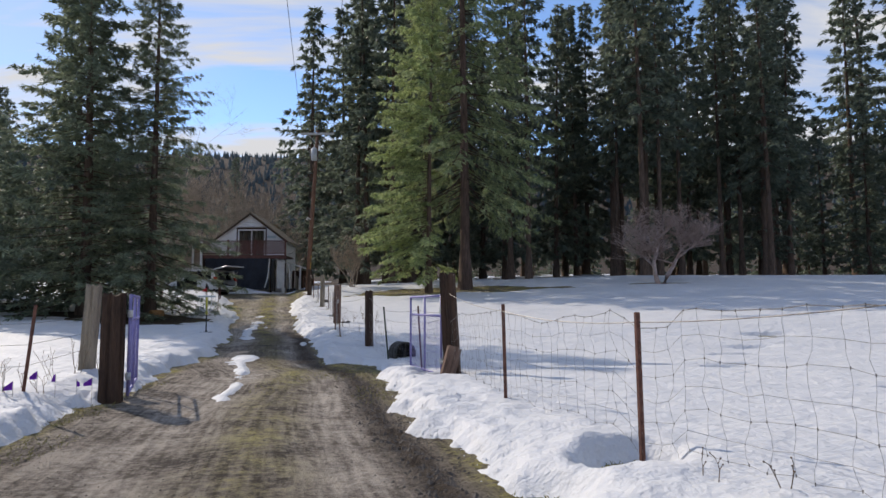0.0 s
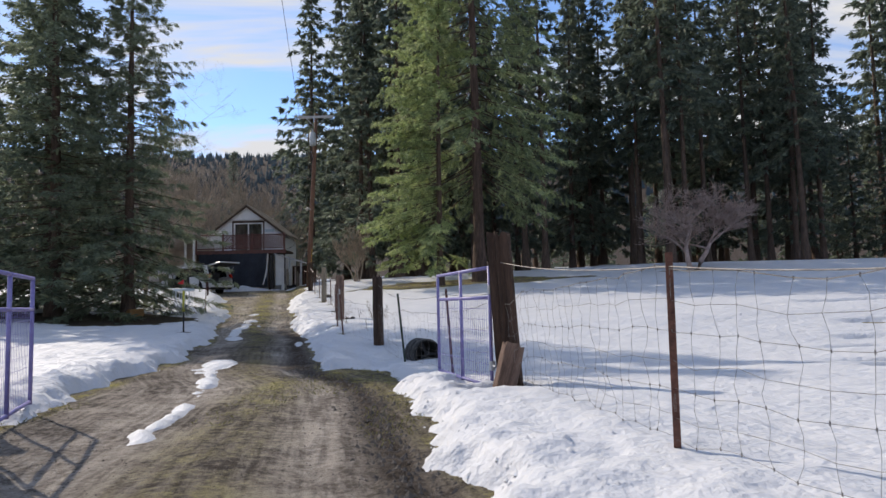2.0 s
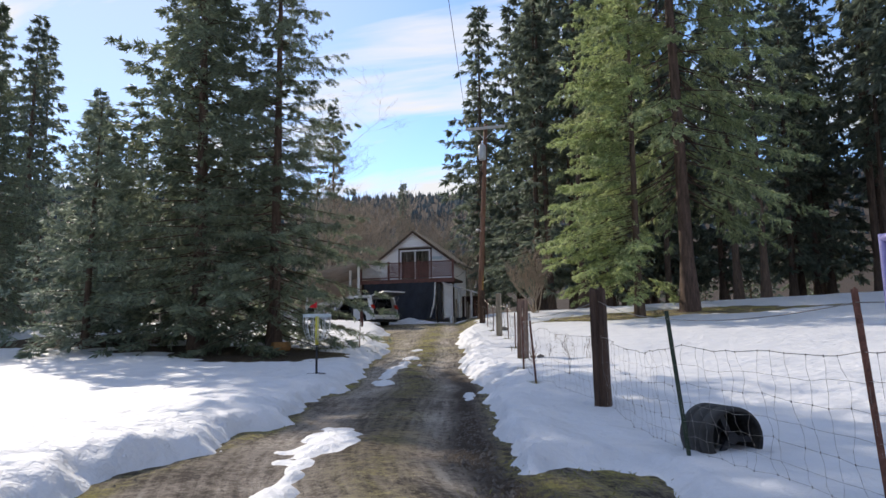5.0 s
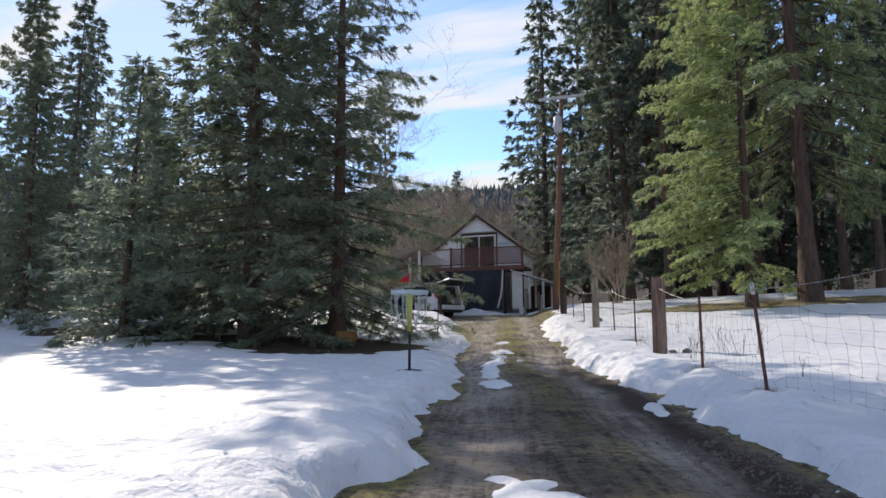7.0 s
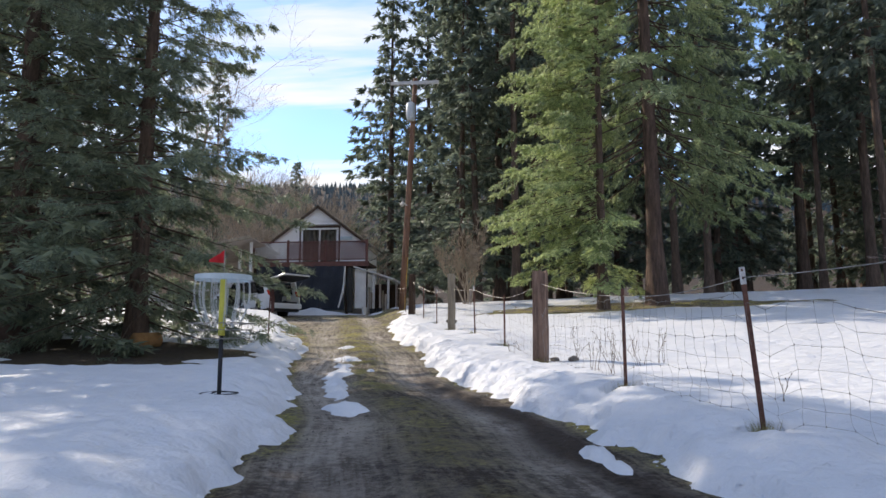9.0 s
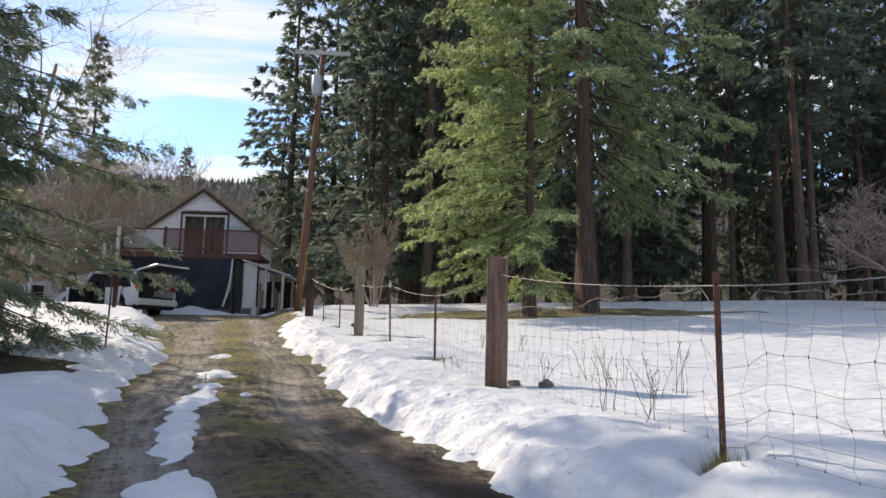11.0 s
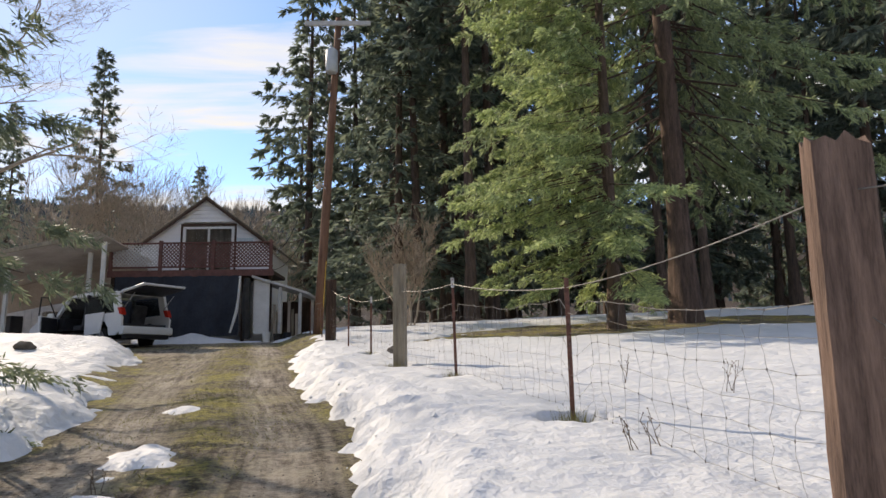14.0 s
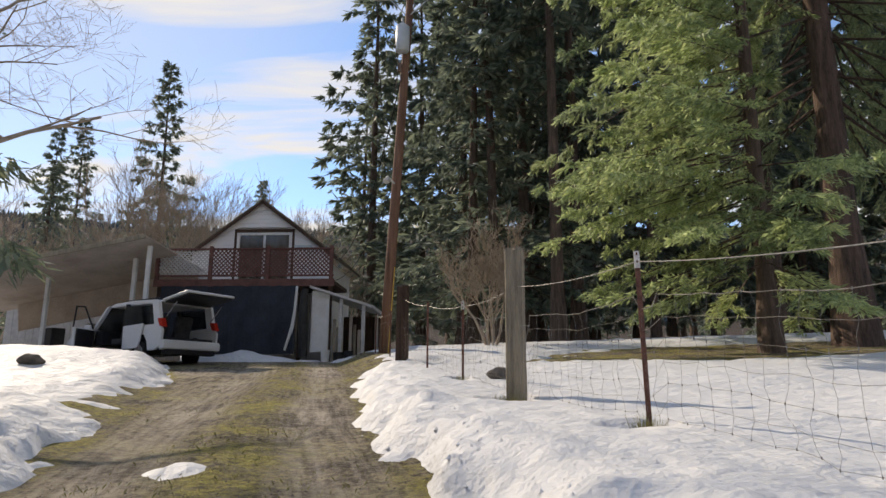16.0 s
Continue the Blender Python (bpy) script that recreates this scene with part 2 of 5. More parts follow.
# ---- the lie of the land ----
ROAD_Z = [(-60, 2.3), (-20, 1.75), (-10.75, 1.34), (-8, 1.16), (-5.8, 1.12), (-2, 1.06), (0, 1.04), (3, 0.99), (6, 1.04), (9.5, 1.09), (13, 1.16),
          (18.5, 1.35), (22, 1.59), (26, 1.92), (30, 2.28), (34, 2.65), (38, 3.0), (41.7, 3.3), (46, 3.5), (70, 4.2), (120, 7), (1500, 30)]
LEFT_EDGE = [(-30, 6.8), (-12, 1.3), (-8, 0.05), (-5, -0.9), (-2.4, -1.48), (0.4, -1.95), (2.7, -2.6), (7, -3.05), (9.2, -3.8), (10.4, -4.3), (11.2, -4.1),
             (13.2, -4.65), (15.7, -5.5), (17.1, -6.0), (19.9, -6.8), (23.4, -7.5), (27.7, -8.9), (33, -10.9), (37, -12.9), (38.5, -14.5), (40.5, -18.5), (46, -19), (50, -19)]
RIGHT_EDGE = [(-30, 10.6), (-12, 5.1), (-6.2, 3.48), (-2.5, 2.6), (0, 2.15), (2, 1.75), (3, 1.45), (4.2, 0.72), (5.4, 0.2), (7, -0.2), (9.6, -0.85), (11, -1.2),
              (12.7, -1.5), (13.6, -1.8), (16.8, -3.0), (18.9, -3.5), (22.3, -4.15), (26.4, -5.4), (30, -6.25), (35, -7.4), (41, -9.1), (50, -9.2)]
FENCE_X = [(-30, 11.5), (-12.5, 6.25), (-9, 5.25), (-6, 4.44), (-3.3, 3.73), (0.55, 3.05), (3.5, 2.5), (6.6, 1.6), (8.74, 0.88), (10.85, -0.29), (13.27, -0.85),
           (17.8, -1.52), (20.5, -2.14), (23.9, -2.92), (26.64, -3.76), (29, -4.45), (31.5, -5.2), (34.3, -6.03), (38, -7.0), (41, -7.8)]
FENCE_Z = [(-60, 2.3), (-20, 1.9), (-6, 1.36), (-3.3, 1.31), (0.55, 1.24), (3.5, 1.03), (6.6, 1.02), (8.74, 1.15), (10.85, 1.37), (13.27, 1.5), (17.8, 1.58),
           (20.5, 1.85), (23.9, 2.13), (26.64, 2.27), (30, 2.62), (34.3, 3.0), (38, 3.45), (42, 3.8), (50, 4.1), (120, 7.5), (1500, 31)]


def along(table, y):
    return np.interp(y, [p[0] for p in table], [p[1] for p in table])


def wob(x, y, scale, seed):
    """Cheap smooth noise in -1..1, from a few turned sine waves."""
    r = np.random.RandomState(seed)
    total = 0
    for k in range(6):
        a, f, p = r.uniform(0, 6.28), scale * r.uniform(0.6, 2.2), r.uniform(0, 6.28)
        total = total + np.sin((x * math.cos(a) + y * math.sin(a)) * f + p + 0.7 * np.sin((y * math.cos(a) - x * math.sin(a)) * f * 0.7 + p * 2))
    return total / 3.2


def step01(v):
    v = np.clip(v, 0, 1)
    return v * v * (3 - 2 * v)


def lanes(x, y):
    """Weight of the right wheel track, the grassy middle and the left wheel track."""
    d = along(RIGHT_EDGE, y) - x + 0.07 * wob(x, y, 0.7, 51)
    s = 0.25 * step01((4 - y) / 4)
    return np.exp(-((d - 0.72 - s) / 0.30) ** 2), np.exp(-((d - 1.45 - 1.3 * s) / 0.42) ** 2), np.exp(-((d - 2.4 - 1.5 * s) / 0.45) ** 2)


def soil(x, y):
    """Height of the bare ground under the snow."""
    road = along(ROAD_Z, y)
    dl, dr = along(LEFT_EDGE, y) - x, x - along(RIGHT_EDGE, y)
    fence = along(FENCE_Z, y) - 0.10
    past = np.clip(x - along(FENCE_X, y), 0, 26)
    right = fence + 0.032 * past * step01((y + 4) / 20) + 0.14 * np.exp(-(((x - 4) / 7) ** 2 + ((y - 35) / 4) ** 2))
    left = road + 0.13 + 0.006 * np.clip(dl, 0, 40)
    left = left + 0.25 * np.exp(-(((x + 12) / 4.5) ** 2 + ((y - 21) / 5.0) ** 2))
    left = left + 0.45 * np.exp(-(((x + 15.5) / 4.0) ** 2 + ((y - 34) / 3.2) ** 2))
    left = left + 0.55 * step01((y - 17) / 9) * step01((37 - y) / 5) * step01((dl - 4) / 7)
    z = road + (right - road) * step01(dr / 1.3 + 0.1) * (dr > -0.13) + (left - road) * step01(dl / 0.9) * (dl > 0)
    # two wheel tracks, a slightly raised middle and a churned verge beside the right bank
    inside = step01((dr < 0) * (dl < 0) * 1.0) * step01((39 - y) / 4) * step01(-dr * 4)
    a, m, b = lanes(x, y)
    z = z + inside * (0.026 * m - 0.026 * (a + b))
    churn = np.exp(-((dr + 0.40) / 0.24) ** 2) * step01((12 - y) / 6) * inside
    z = z + churn * (0.022 * wob(x, y, 9.0, 5) + 0.030 * wob(x, y, 21.0, 6) - 0.025)
    z = z + 100 * step01((np.hypot(x, y - 20) - 130) / 380) * (1 + 0.16 * wob(x, y, 0.006, 61))
    z = z + 0.010 * wob(x, y, 7.0, 3) * step01((60 - np.abs(y)) / 20) + 0.006 * wob(x, y, 19.0, 4) * (np.abs(x) < 25)
    return z


def snow_depth(x, y):
    """Thickness of the snow; below zero where the ground is bare."""
    dl, dr = along(LEFT_EDGE, y) - x, x - along(RIGHT_EDGE, y)
    ragged = 0.16 * wob(x, y, 2.3, 11) + 0.10 * wob(x, y, 6.5, 12) + 0.05 * wob(x, y, 17.0, 13)
    side = np.maximum(dl, dr) + ragged
    s = np.clip(side * 0.55, -0.4, 0.13)
    bank = np.exp(-((side - 0.45) / 0.42) ** 2) * step01((side + 0.05) * 5)
    lumps = 0.5 + 0.30 * wob(x, y, 3.3, 14) + 0.22 * wob(x, y, 9.0, 15) + 0.18 * wob(x, y, 19.0, 16)
    s = s + np.where(dr > dl, 0.10 + 0.06 * step01((y - 12) / 6), 0.10) * bank * lumps
    # trodden and softly drifted surface
    s = s + (0.022 * wob(x, y, 1.1, 17) + 0.012 * wob(x, y, 4.2, 18) + 0.006 * wob(x, y, 11.0, 19) + 0.0045 * wob(x, y, 27.0, 20)) * step01(side)
    # bare, mossy or needle-strewn places
    for cx, cy, rx, ry, k in BARE:
        d = np.sqrt(((x - cx) / rx) ** 2 + ((y - cy) / ry) ** 2) + 0.20 * wob(x, y, 1.1, 21) + 0.11 * wob(x, y, 3.7, 22) + 0.05 * wob(x, y, 9.0, 23)
        s = np.minimum(s, np.clip((d - 1) * k, -0.4, 1))
    # melting strips left between the wheel tracks
    for cx, cy, rx, ry, turn in STRIPS:
        c, n = math.cos(turn), math.sin(turn)
        px, py = (x - cx) * c + (y - cy) * n, -(x - cx) * n + (y - cy) * c
        d = np.sqrt((px / rx) ** 2 + (py / ry) ** 2) + 0.42 * wob(x, y, 4.5, 31) + 0.25 * wob(x, y, 11.0, 32)
        s = np.maximum(s, np.clip((1 - d) * 0.11, -0.4, 0.055))
    heap = np.sqrt(((x + 12.7) / 2.6) ** 2 + ((y - 42.1) / 0.65) ** 2) + 0.15 * wob(x, y, 2.0, 33)
    s = np.maximum(s, np.clip(1 - heap, -0.4, 1) * 0.42)
    forest = step01((y - 47 - 3 * wob(x, y, 0.2, 41)) / 6) * step01((x + 9) / 4)
    s = s - forest * (0.10 + 0.16 * wob(x, y, 0.5, 42))
    s = s - 0.6 * step01((np.hypot(x, y - 20) - 85) / 45)
    return s


# centre, radii, steepness of the snow-free places
BARE = [(-10.9, 19.6, 3.6, 2.0, 0.30), (-9.6, 17.6, 2.0, 1.0, 0.3), (-14.5, 20.6, 2.6, 1.3, 0.25), (-21, 23, 5.0, 1.6, 0.18), (3.6, 34.4, 7.6, 2.3, 0.5), (1.0, 33.0, 4.6, 1.3, 0.4), (17.8, 35.2, 2.2, 0.8, 0.4),
        (15.4, 13.2, 1.7, 0.5, 0.3), (17.2, 14.6, 1.3, 0.4, 0.3), (12.6, 9.2, 0.5, 0.3, 0.3), (11.2, 7.2, 0.45, 0.26, 0.3), (10.2, 5.6, 0.4, 0.22, 0.3), (9.0, 3.4, 0.4, 0.2, 0.3), (8.3, 1.6, 0.45, 0.2, 0.3), (8.9, -2.2, 0.4, 0.16, 0.3), (9.6, -5.6, 0.5, 0.2, 0.3), (13.5, 0.4, 0.8, 0.45, 0.35), (14.6, 2.2, 0.9, 0.4, 0.3), (1.15, 3.5, 0.75, 2.0, 0.5), (-8.6, 34.5, 1.9, 8.0, 0.4), (2.72, 1.3, 0.18, 0.55, 0.4),
        (3.55, -6.6, 0.3, 0.35, 0.3), (4.3, -6.2, 0.35, 0.3, 0.4), (3.4, -7.6, 0.4, 0.3, 0.3), (-0.32, 10.75, 0.20, 0.14, 1.4), (-0.9, 13.2, 0.21, 0.14, 1.4), (-2.2, 20.4, 0.28, 0.20, 1.4),
        (-3.0, 23.8, 0.24, 0.17, 1.4), (-3.86, 26.5, 0.35, 0.24, 1.4), (-4.5, 28.9, 0.21, 0.21, 1.4), (-1.45, 17.6, 0.25, 0.14, 1.4), (3.1, 0.3, 0.4, 0.25, 0.4)]
STRIPS = [(-0.28, -0.15, 0.10, 1.0, 0.18), (-0.12, -1.05, 0.13, 0.35, 0.25), (-1.25, 3.6, 0.13, 1.3, 0.29), (-1.95, 6.1, 0.30, 1.1, 0.26), (-4.15, 13.9, 0.22, 0.55, 0.25), (-4.75, 15.9, 0.16, 1.6, 0.27),
          (-5.35, 18.6, 0.20, 1.5, 0.17), (-5.75, 21.0, 0.26, 0.9, 0.14), (-6.45, 24.0, 0.22, 0.22, 0.2), (-4.76, 18.72, 0.08, 0.09, 0), (-1.48, 10.9, 0.09, 0.45, 0.22), (-2.95, 17.0, 0.10, 0.9, 0.25), (-3.5, 19.4, 0.09, 1.2, 0.26),
          (-11.9, 42.3, 2.2, 0.45, 0.0)]



# ---- building helpers ----
def mesh_object(name, verts, faces, mat, parent=None, label="", smooth=True):
    me = bpy.data.meshes.new(name)
    me.from_pydata(verts, [], faces)
    if smooth:
        me.shade_smooth()
    me.materials.append(mat)
    ob = new(name, me)
    ob.parent = parent
    if label:
        ob["label"] = label
    return ob


def part(name, bm, mat, parent=None, label="", smooth=False):
    me = bpy.data.meshes.new(name)
    bmesh.ops.recalc_face_normals(bm, faces=bm.faces)
    bm.to_mesh(me)
    bm.free()
    if smooth:
        me.shade_smooth()
    me.materials.append(mat)
    ob = new(name, me)
    ob.parent = parent
    if label:
        ob["label"] = label
    return ob


def box(bm, x0, x1, y0, y1, z0, z1, bevel=0.0, m=None):
    r = bmesh.ops.create_cube(bm, size=1.0)
    vs = r["verts"]
    bmesh.ops.scale(bm, vec=(x1 - x0, y1 - y0, z1 - z0), verts=vs)
    bmesh.ops.translate(bm, vec=((x0 + x1) / 2, (y0 + y1) / 2, (z0 + z1) / 2), verts=vs)
    if bevel:
        es = list({e for v in vs for e in v.link_edges})
        out = bmesh.ops.bevel(bm, geom=es, offset=bevel, segments=1, affect="EDGES")
        vs = list({v for f in out["faces"] for v in f.verts} | {v for v in vs if v.is_valid})
    if m is not None:
        bmesh.ops.transform(bm, matrix=m, verts=vs)
    return bm


def tube(bm, pts, r, sides=6, caps=True):
    """A tube through the points; r: one radius or one a point."""
    pts = [Vector(p) for p in pts]
    rs = r if isinstance(r, (list, tuple)) else [r] * len(pts)
    rings = []
    for i, p in enumerate(pts):
        d = (pts[min(i + 1, len(pts) - 1)] - pts[max(i - 1, 0)]).normalized()
        a = d.cross(Vector((0, 0, 1)) if abs(d.z) < 0.9 else Vector((1, 0, 0))).normalized()
        b = d.cross(a)
        rings.append([bm.verts.new(p + (a * math.cos(6.2832 * k / sides) + b * math.sin(6.2832 * k / sides)) * rs[i]) for k in range(sides)])
    for i in range(len(rings) - 1):
        for k in range(sides):
            bm.faces.new((rings[i][k], rings[i][(k + 1) % sides], rings[i + 1][(k + 1) % sides], rings[i + 1][k]))
    if caps and sides > 2:
        bm.faces.new(rings[0])
        bm.faces.new(rings[-1][::-1])
    return bm


def thing(name, at, label, category, group="", kind="", turn=0.0):
    e = new(name)
    e.empty_display_size = 0.3
    e.matrix_world = pose(*at, 0, 0, turn)
    return tagged(e, label, category, group, kind)


# ---- ground, road and snow ----
def spaced(marks):
    out = []
    for a, b, step in marks:
        out.extend(np.arange(a, b, step))
    return np.array(out + [marks[-1][1]])


def grown(limit, start, ratio=1.22):
    out, v, s = [], start, 0.5
    while v < limit:
        s *= ratio
        v += s
        out.append(v)
    return out


UY = np.concatenate([-np.array(grown(700, 30))[::-1], spaced([(-30, -12, 0.5), (-12, 22, 0.075), (22, 50, 0.16)]), np.array(grown(1500, 50))])
UX = np.concatenate([-np.array(grown(1500, 22))[::-1], spaced([(-22, -5, 0.3), (-5, -2.6, 0.1), (-2.6, 3.6, 0.065), (3.6, 9, 0.16), (9, 26, 0.35)]), np.array(grown(1500, 26))])


def sheet():
    mid = (along(LEFT_EDGE, UY) + along(RIGHT_EDGE, UY)) / 2
    y, u = np.meshgrid(UY, UX, indexing="ij")
    return u + np.broadcast_to(mid[:, None], u.shape), y


GX, GY = sheet()
GZ = soil(GX, GY)
SD = snow_depth(GX, GY)


def sample(grid, x, y):
    """The height or depth at x, y, read off the sheet between its four nearest points."""
    j = np.clip(np.searchsorted(UY, y) - 1, 0, len(UY) - 2)
    fy = np.clip((y - UY[j]) / (UY[j + 1] - UY[j]), 0, 1)
    u = x - (along(LEFT_EDGE, y) + along(RIGHT_EDGE, y)) / 2
    i = np.clip(np.searchsorted(UX, u) - 1, 0, len(UX) - 2)
    fx = np.clip((u - UX[i]) / (UX[i + 1] - UX[i]), 0, 1)
    return (grid[j, i] * (1 - fx) + grid[j, i + 1] * fx) * (1 - fy) + (grid[j + 1, i] * (1 - fx) + grid[j + 1, i + 1] * fx) * fy


TOPS = GZ + np.maximum(SD, 0)


def top(x, y):
    """Height of what one stands on: snow or soil."""
    return float(sample(TOPS, x, y))


def grid_mesh(name, z, keep=None):
    ny, nx = GX.shape
    idx = np.arange(ny * nx).reshape(ny, nx)
    quads = np.stack([idx[:-1, :-1], idx[:-1, 1:], idx[1:, 1:], idx[1:, :-1]], -1).reshape(-1, 4)
    co = np.stack([GX, GY, z], -1).reshape(-1, 3)
    if keep is not None:
        k = keep.reshape(-1)
        quads = quads[k[quads].any(1)]
        used = np.unique(quads)
        back = np.zeros(ny * nx, int)
        back[used] = np.arange(len(used))
        quads, co = back[quads], co[used]
    me = bpy.data.meshes.new(name)
    me.vertices.add(len(co))
    me.vertices.foreach_set("co", co.ravel())
    me.loops.add(quads.size)
    me.loops.foreach_set("vertex_index", quads.ravel())
    me.polygons.add(len(quads))
    me.polygons.foreach_set("loop_start", np.arange(0, quads.size, 4))
    me.update(calc_edges=True)
    me.shade_smooth()
    return me


def ground_material():
    m, t, b = material("driveway_soil", 0.95, 0, 0.2)
    at = nt(t, "ShaderNodeAttribute")
    at.attribute_name = "cover"
    sp = nt(t, "ShaderNodeSeparateColor")
    t.links.new(at.outputs["Color"], sp.inputs[0])
    tc = nt(t, "ShaderNodeTexCoord")
    big = nt(t, "ShaderNodeTexNoise", Scale=1.3, Detail=5.0, Roughness=0.65)
    fine = nt(t, "ShaderNodeTexNoise", Scale=11.0, Detail=8.0, Roughness=0.85)
    stones = nt(t, "ShaderNodeTexVoronoi", Scale=34.0)
    lane = nt(t, "ShaderNodeAttribute")
    lane.attribute_name = "lane"
    mp = nt(t, "ShaderNodeMapping")
    mp.inputs["Scale"].default_value = (7, 0.45, 1)
    streak = nt(t, "ShaderNodeTexNoise", Scale=1.5, Detail=4.0, Roughness=0.6)
    t.links.new(lane.outputs["Vector"], mp.inputs[0])
    t.links.new(mp.outputs[0], streak.inputs["Vector"])
    for n in (big, fine, stones):
        t.links.new(tc.outputs["Object"], n.inputs["Vector"])

    def ramp2(src, p0, c0, p1, c1):
        r = nt(t, "ShaderNodeValToRGB")
        e = r.color_ramp.elements
        e[0].position, e[0].color, e[1].position, e[1].color = p0, (*c0, 1), p1, (*c1, 1)
        t.links.new(src, r.inputs[0])
        return r.outputs[0]

    def blend(fac, a, c):
        x = nt(t, "ShaderNodeMixRGB")
        t.links.new(fac, x.inputs[0])
        t.links.new(a, x.inputs[1])
        t.links.new(c, x.inputs[2])
        return x.outputs[0]

    def math2(op, a, c):
        x = nt(t, "ShaderNodeMath")
        x.operation = op
        for i, v in enumerate((a, c)):
            if isinstance(v, (int, float)):
                x.inputs[i].default_value = v
            else:
                t.links.new(v, x.inputs[i])
        return x.outputs[0]

    tone = math2("ADD", math2("MULTIPLY", fine.outputs["Fac"], 0.62), math2("ADD", math2("MULTIPLY", big.outputs["Fac"], 0.4), math2("MULTIPLY", streak.outputs["Fac"], 0.35)))
    gravel = ramp2(tone, 0.60, (0.075, 0.060, 0.047), 0.76, (0.46, 0.395, 0.325))
    packed = ramp2(tone, 0.58, (0.19, 0.158, 0.128), 0.76, (0.64, 0.565, 0.48))
    moss = ramp2(math2("ADD", math2("MULTIPLY", fine.outputs["Fac"], 0.7), math2("MULTIPLY", big.outputs["Fac"], 0.3)), 0.45, (0.080, 0.066, 0.024), 0.60, (0.44, 0.39, 0.125))
    mud = ramp2(fine.outputs["Fac"], 0.35, (0.022, 0.015, 0.011), 0.75, (0.10, 0.07, 0.048))
    c = blend(sp.outputs[0], gravel, packed)
    gfac = math2("MULTIPLY", sp.outputs[1], ramp2(math2("ADD", math2("MULTIPLY", big.outputs["Fac"], 0.6), math2("MULTIPLY", fine.outputs["Fac"], 0.5)), 0.45, (0, 0, 0), 0.62, (1, 1, 1)))
    c = blend(gfac, c, moss)
    c = blend(math2("MULTIPLY", sp.outputs[2], ramp2(tone, 0.35, (0.55, 0.55, 0.55), 0.8, (1, 1, 1))), c, mud)
    t.links.new(c, b.inputs["Base Color"])
    bp = nt(t, "ShaderNodeBump", Strength=1.0, Distance=0.05)
    t.links.new(math2("ADD", fine.outputs["Fac"], math2("MULTIPLY", stones.outputs["Distance"], 0.5)), bp.inputs["Height"])
    t.links.new(bp.outputs[0], b.inputs["Normal"])
    return m


def covers(x, y):
    le, re = along(LEFT_EDGE, y), along(RIGHT_EDGE, y)
    on = step01((x - le) * 4) * step01((re - x) * 4)
    a, m, b = lanes(x, y)
    packed = on * np.clip(a + b, 0, 1) * (0.8 + 0.2 * wob(x, y, 0.9, 52))
    grass = on * m * (0.75 + 0.25 * step01((y - 8) / 6)) + 0.8 * np.exp(-((re - x - 0.05) / 0.2) ** 2) * step01((y + 3) / 3) * step01((7 - y) / 2) + np.exp(-((x - le - 0.05) / 0.2) ** 2) * 0.5
    grass = grass + 0.75 * step01((y - 17) / 8) * on * np.clip(0.5 + 0.6 * wob(x, y, 0.8, 53), 0, 1) + 0.9 * np.exp(-(((x - 1.05) / 1.0) ** 2 + ((y - 4.0) / 1.9) ** 2) * 2)
    far = step01((np.hypot(x, y - 20) - 55) / 25)
    grass = (grass + (1 - on)) * (1 - far)
    d = re - x
    mud = np.exp(-((d - 0.40) / 0.24) ** 2) * step01((22 - y) / 10) * 0.95 + 0.45 * step01((y - 2) / 4) * step01((20 - y) / 6) * on * np.clip(0.6 + 0.6 * wob(x, y, 1.6, 54), 0, 1)
    duff = 0
    for cx, cy, r in ((-11.0, 19.6, 4.0), (-15, 21, 3.5), (-22, 24, 6)):
        duff = np.maximum(duff, step01(1.5 - np.sqrt((x - cx) ** 2 + (y - cy) ** 2) / r))
    duff = np.maximum(duff, step01((y - 40) / 5) * step01((x + 8) / 3))
    mud = np.maximum(mud, duff * (1 - on))
    mud = np.maximum(mud, far)
    return np.clip(packed, 0, 1), np.clip(grass, 0, 1), np.clip(mud, 0, 1)


g_me = grid_mesh("ground", GZ)
g_me.materials.append(ground_material())
col = g_me.color_attributes.new("cover", "FLOAT_COLOR", "POINT")
p_, g_, d_ = covers(GX, GY)
col.data.foreach_set("color", np.stack([p_, g_, d_, np.ones_like(p_)], -1).astype(np.float32).ravel())
lane_at = g_me.attributes.new("lane", "FLOAT_VECTOR", "POINT")
lane_at.data.foreach_set("vector", np.stack([along(RIGHT_EDGE, GY) - GX, GY, np.zeros_like(GX)], -1).astype(np.float32).ravel())
tagged(new("ground", g_me), "gravel driveway soil with packed wheel tracks, moss and mud", "ground", kind="structure")
s_me = grid_mesh("snow_cover", np.where(SD > 0, GZ + SD, GZ + np.maximum(SD, -0.12) * 0.6 - 0.004), SD > 0)
s_me.materials.append(M_SNOW)
tagged(new("snow_cover", s_me), "old white snow lying lumpy along the driveway and over the field", "snow", kind="structure")


# ---- trees ----
def card_rows(base, d, side, length, width):
    """Kite-shaped needle sprays, as arrays of four corners each."""
    mid = base + d * (length * 0.45)[:, None]
    return np.stack([base, mid + side * (width * 0.5)[:, None], base + d * length[:, None], mid - side * (width * 0.5)[:, None]], 1)


def unit(v):
    return v / np.maximum(np.linalg.norm(v, axis=-1, keepdims=True), 1e-6)


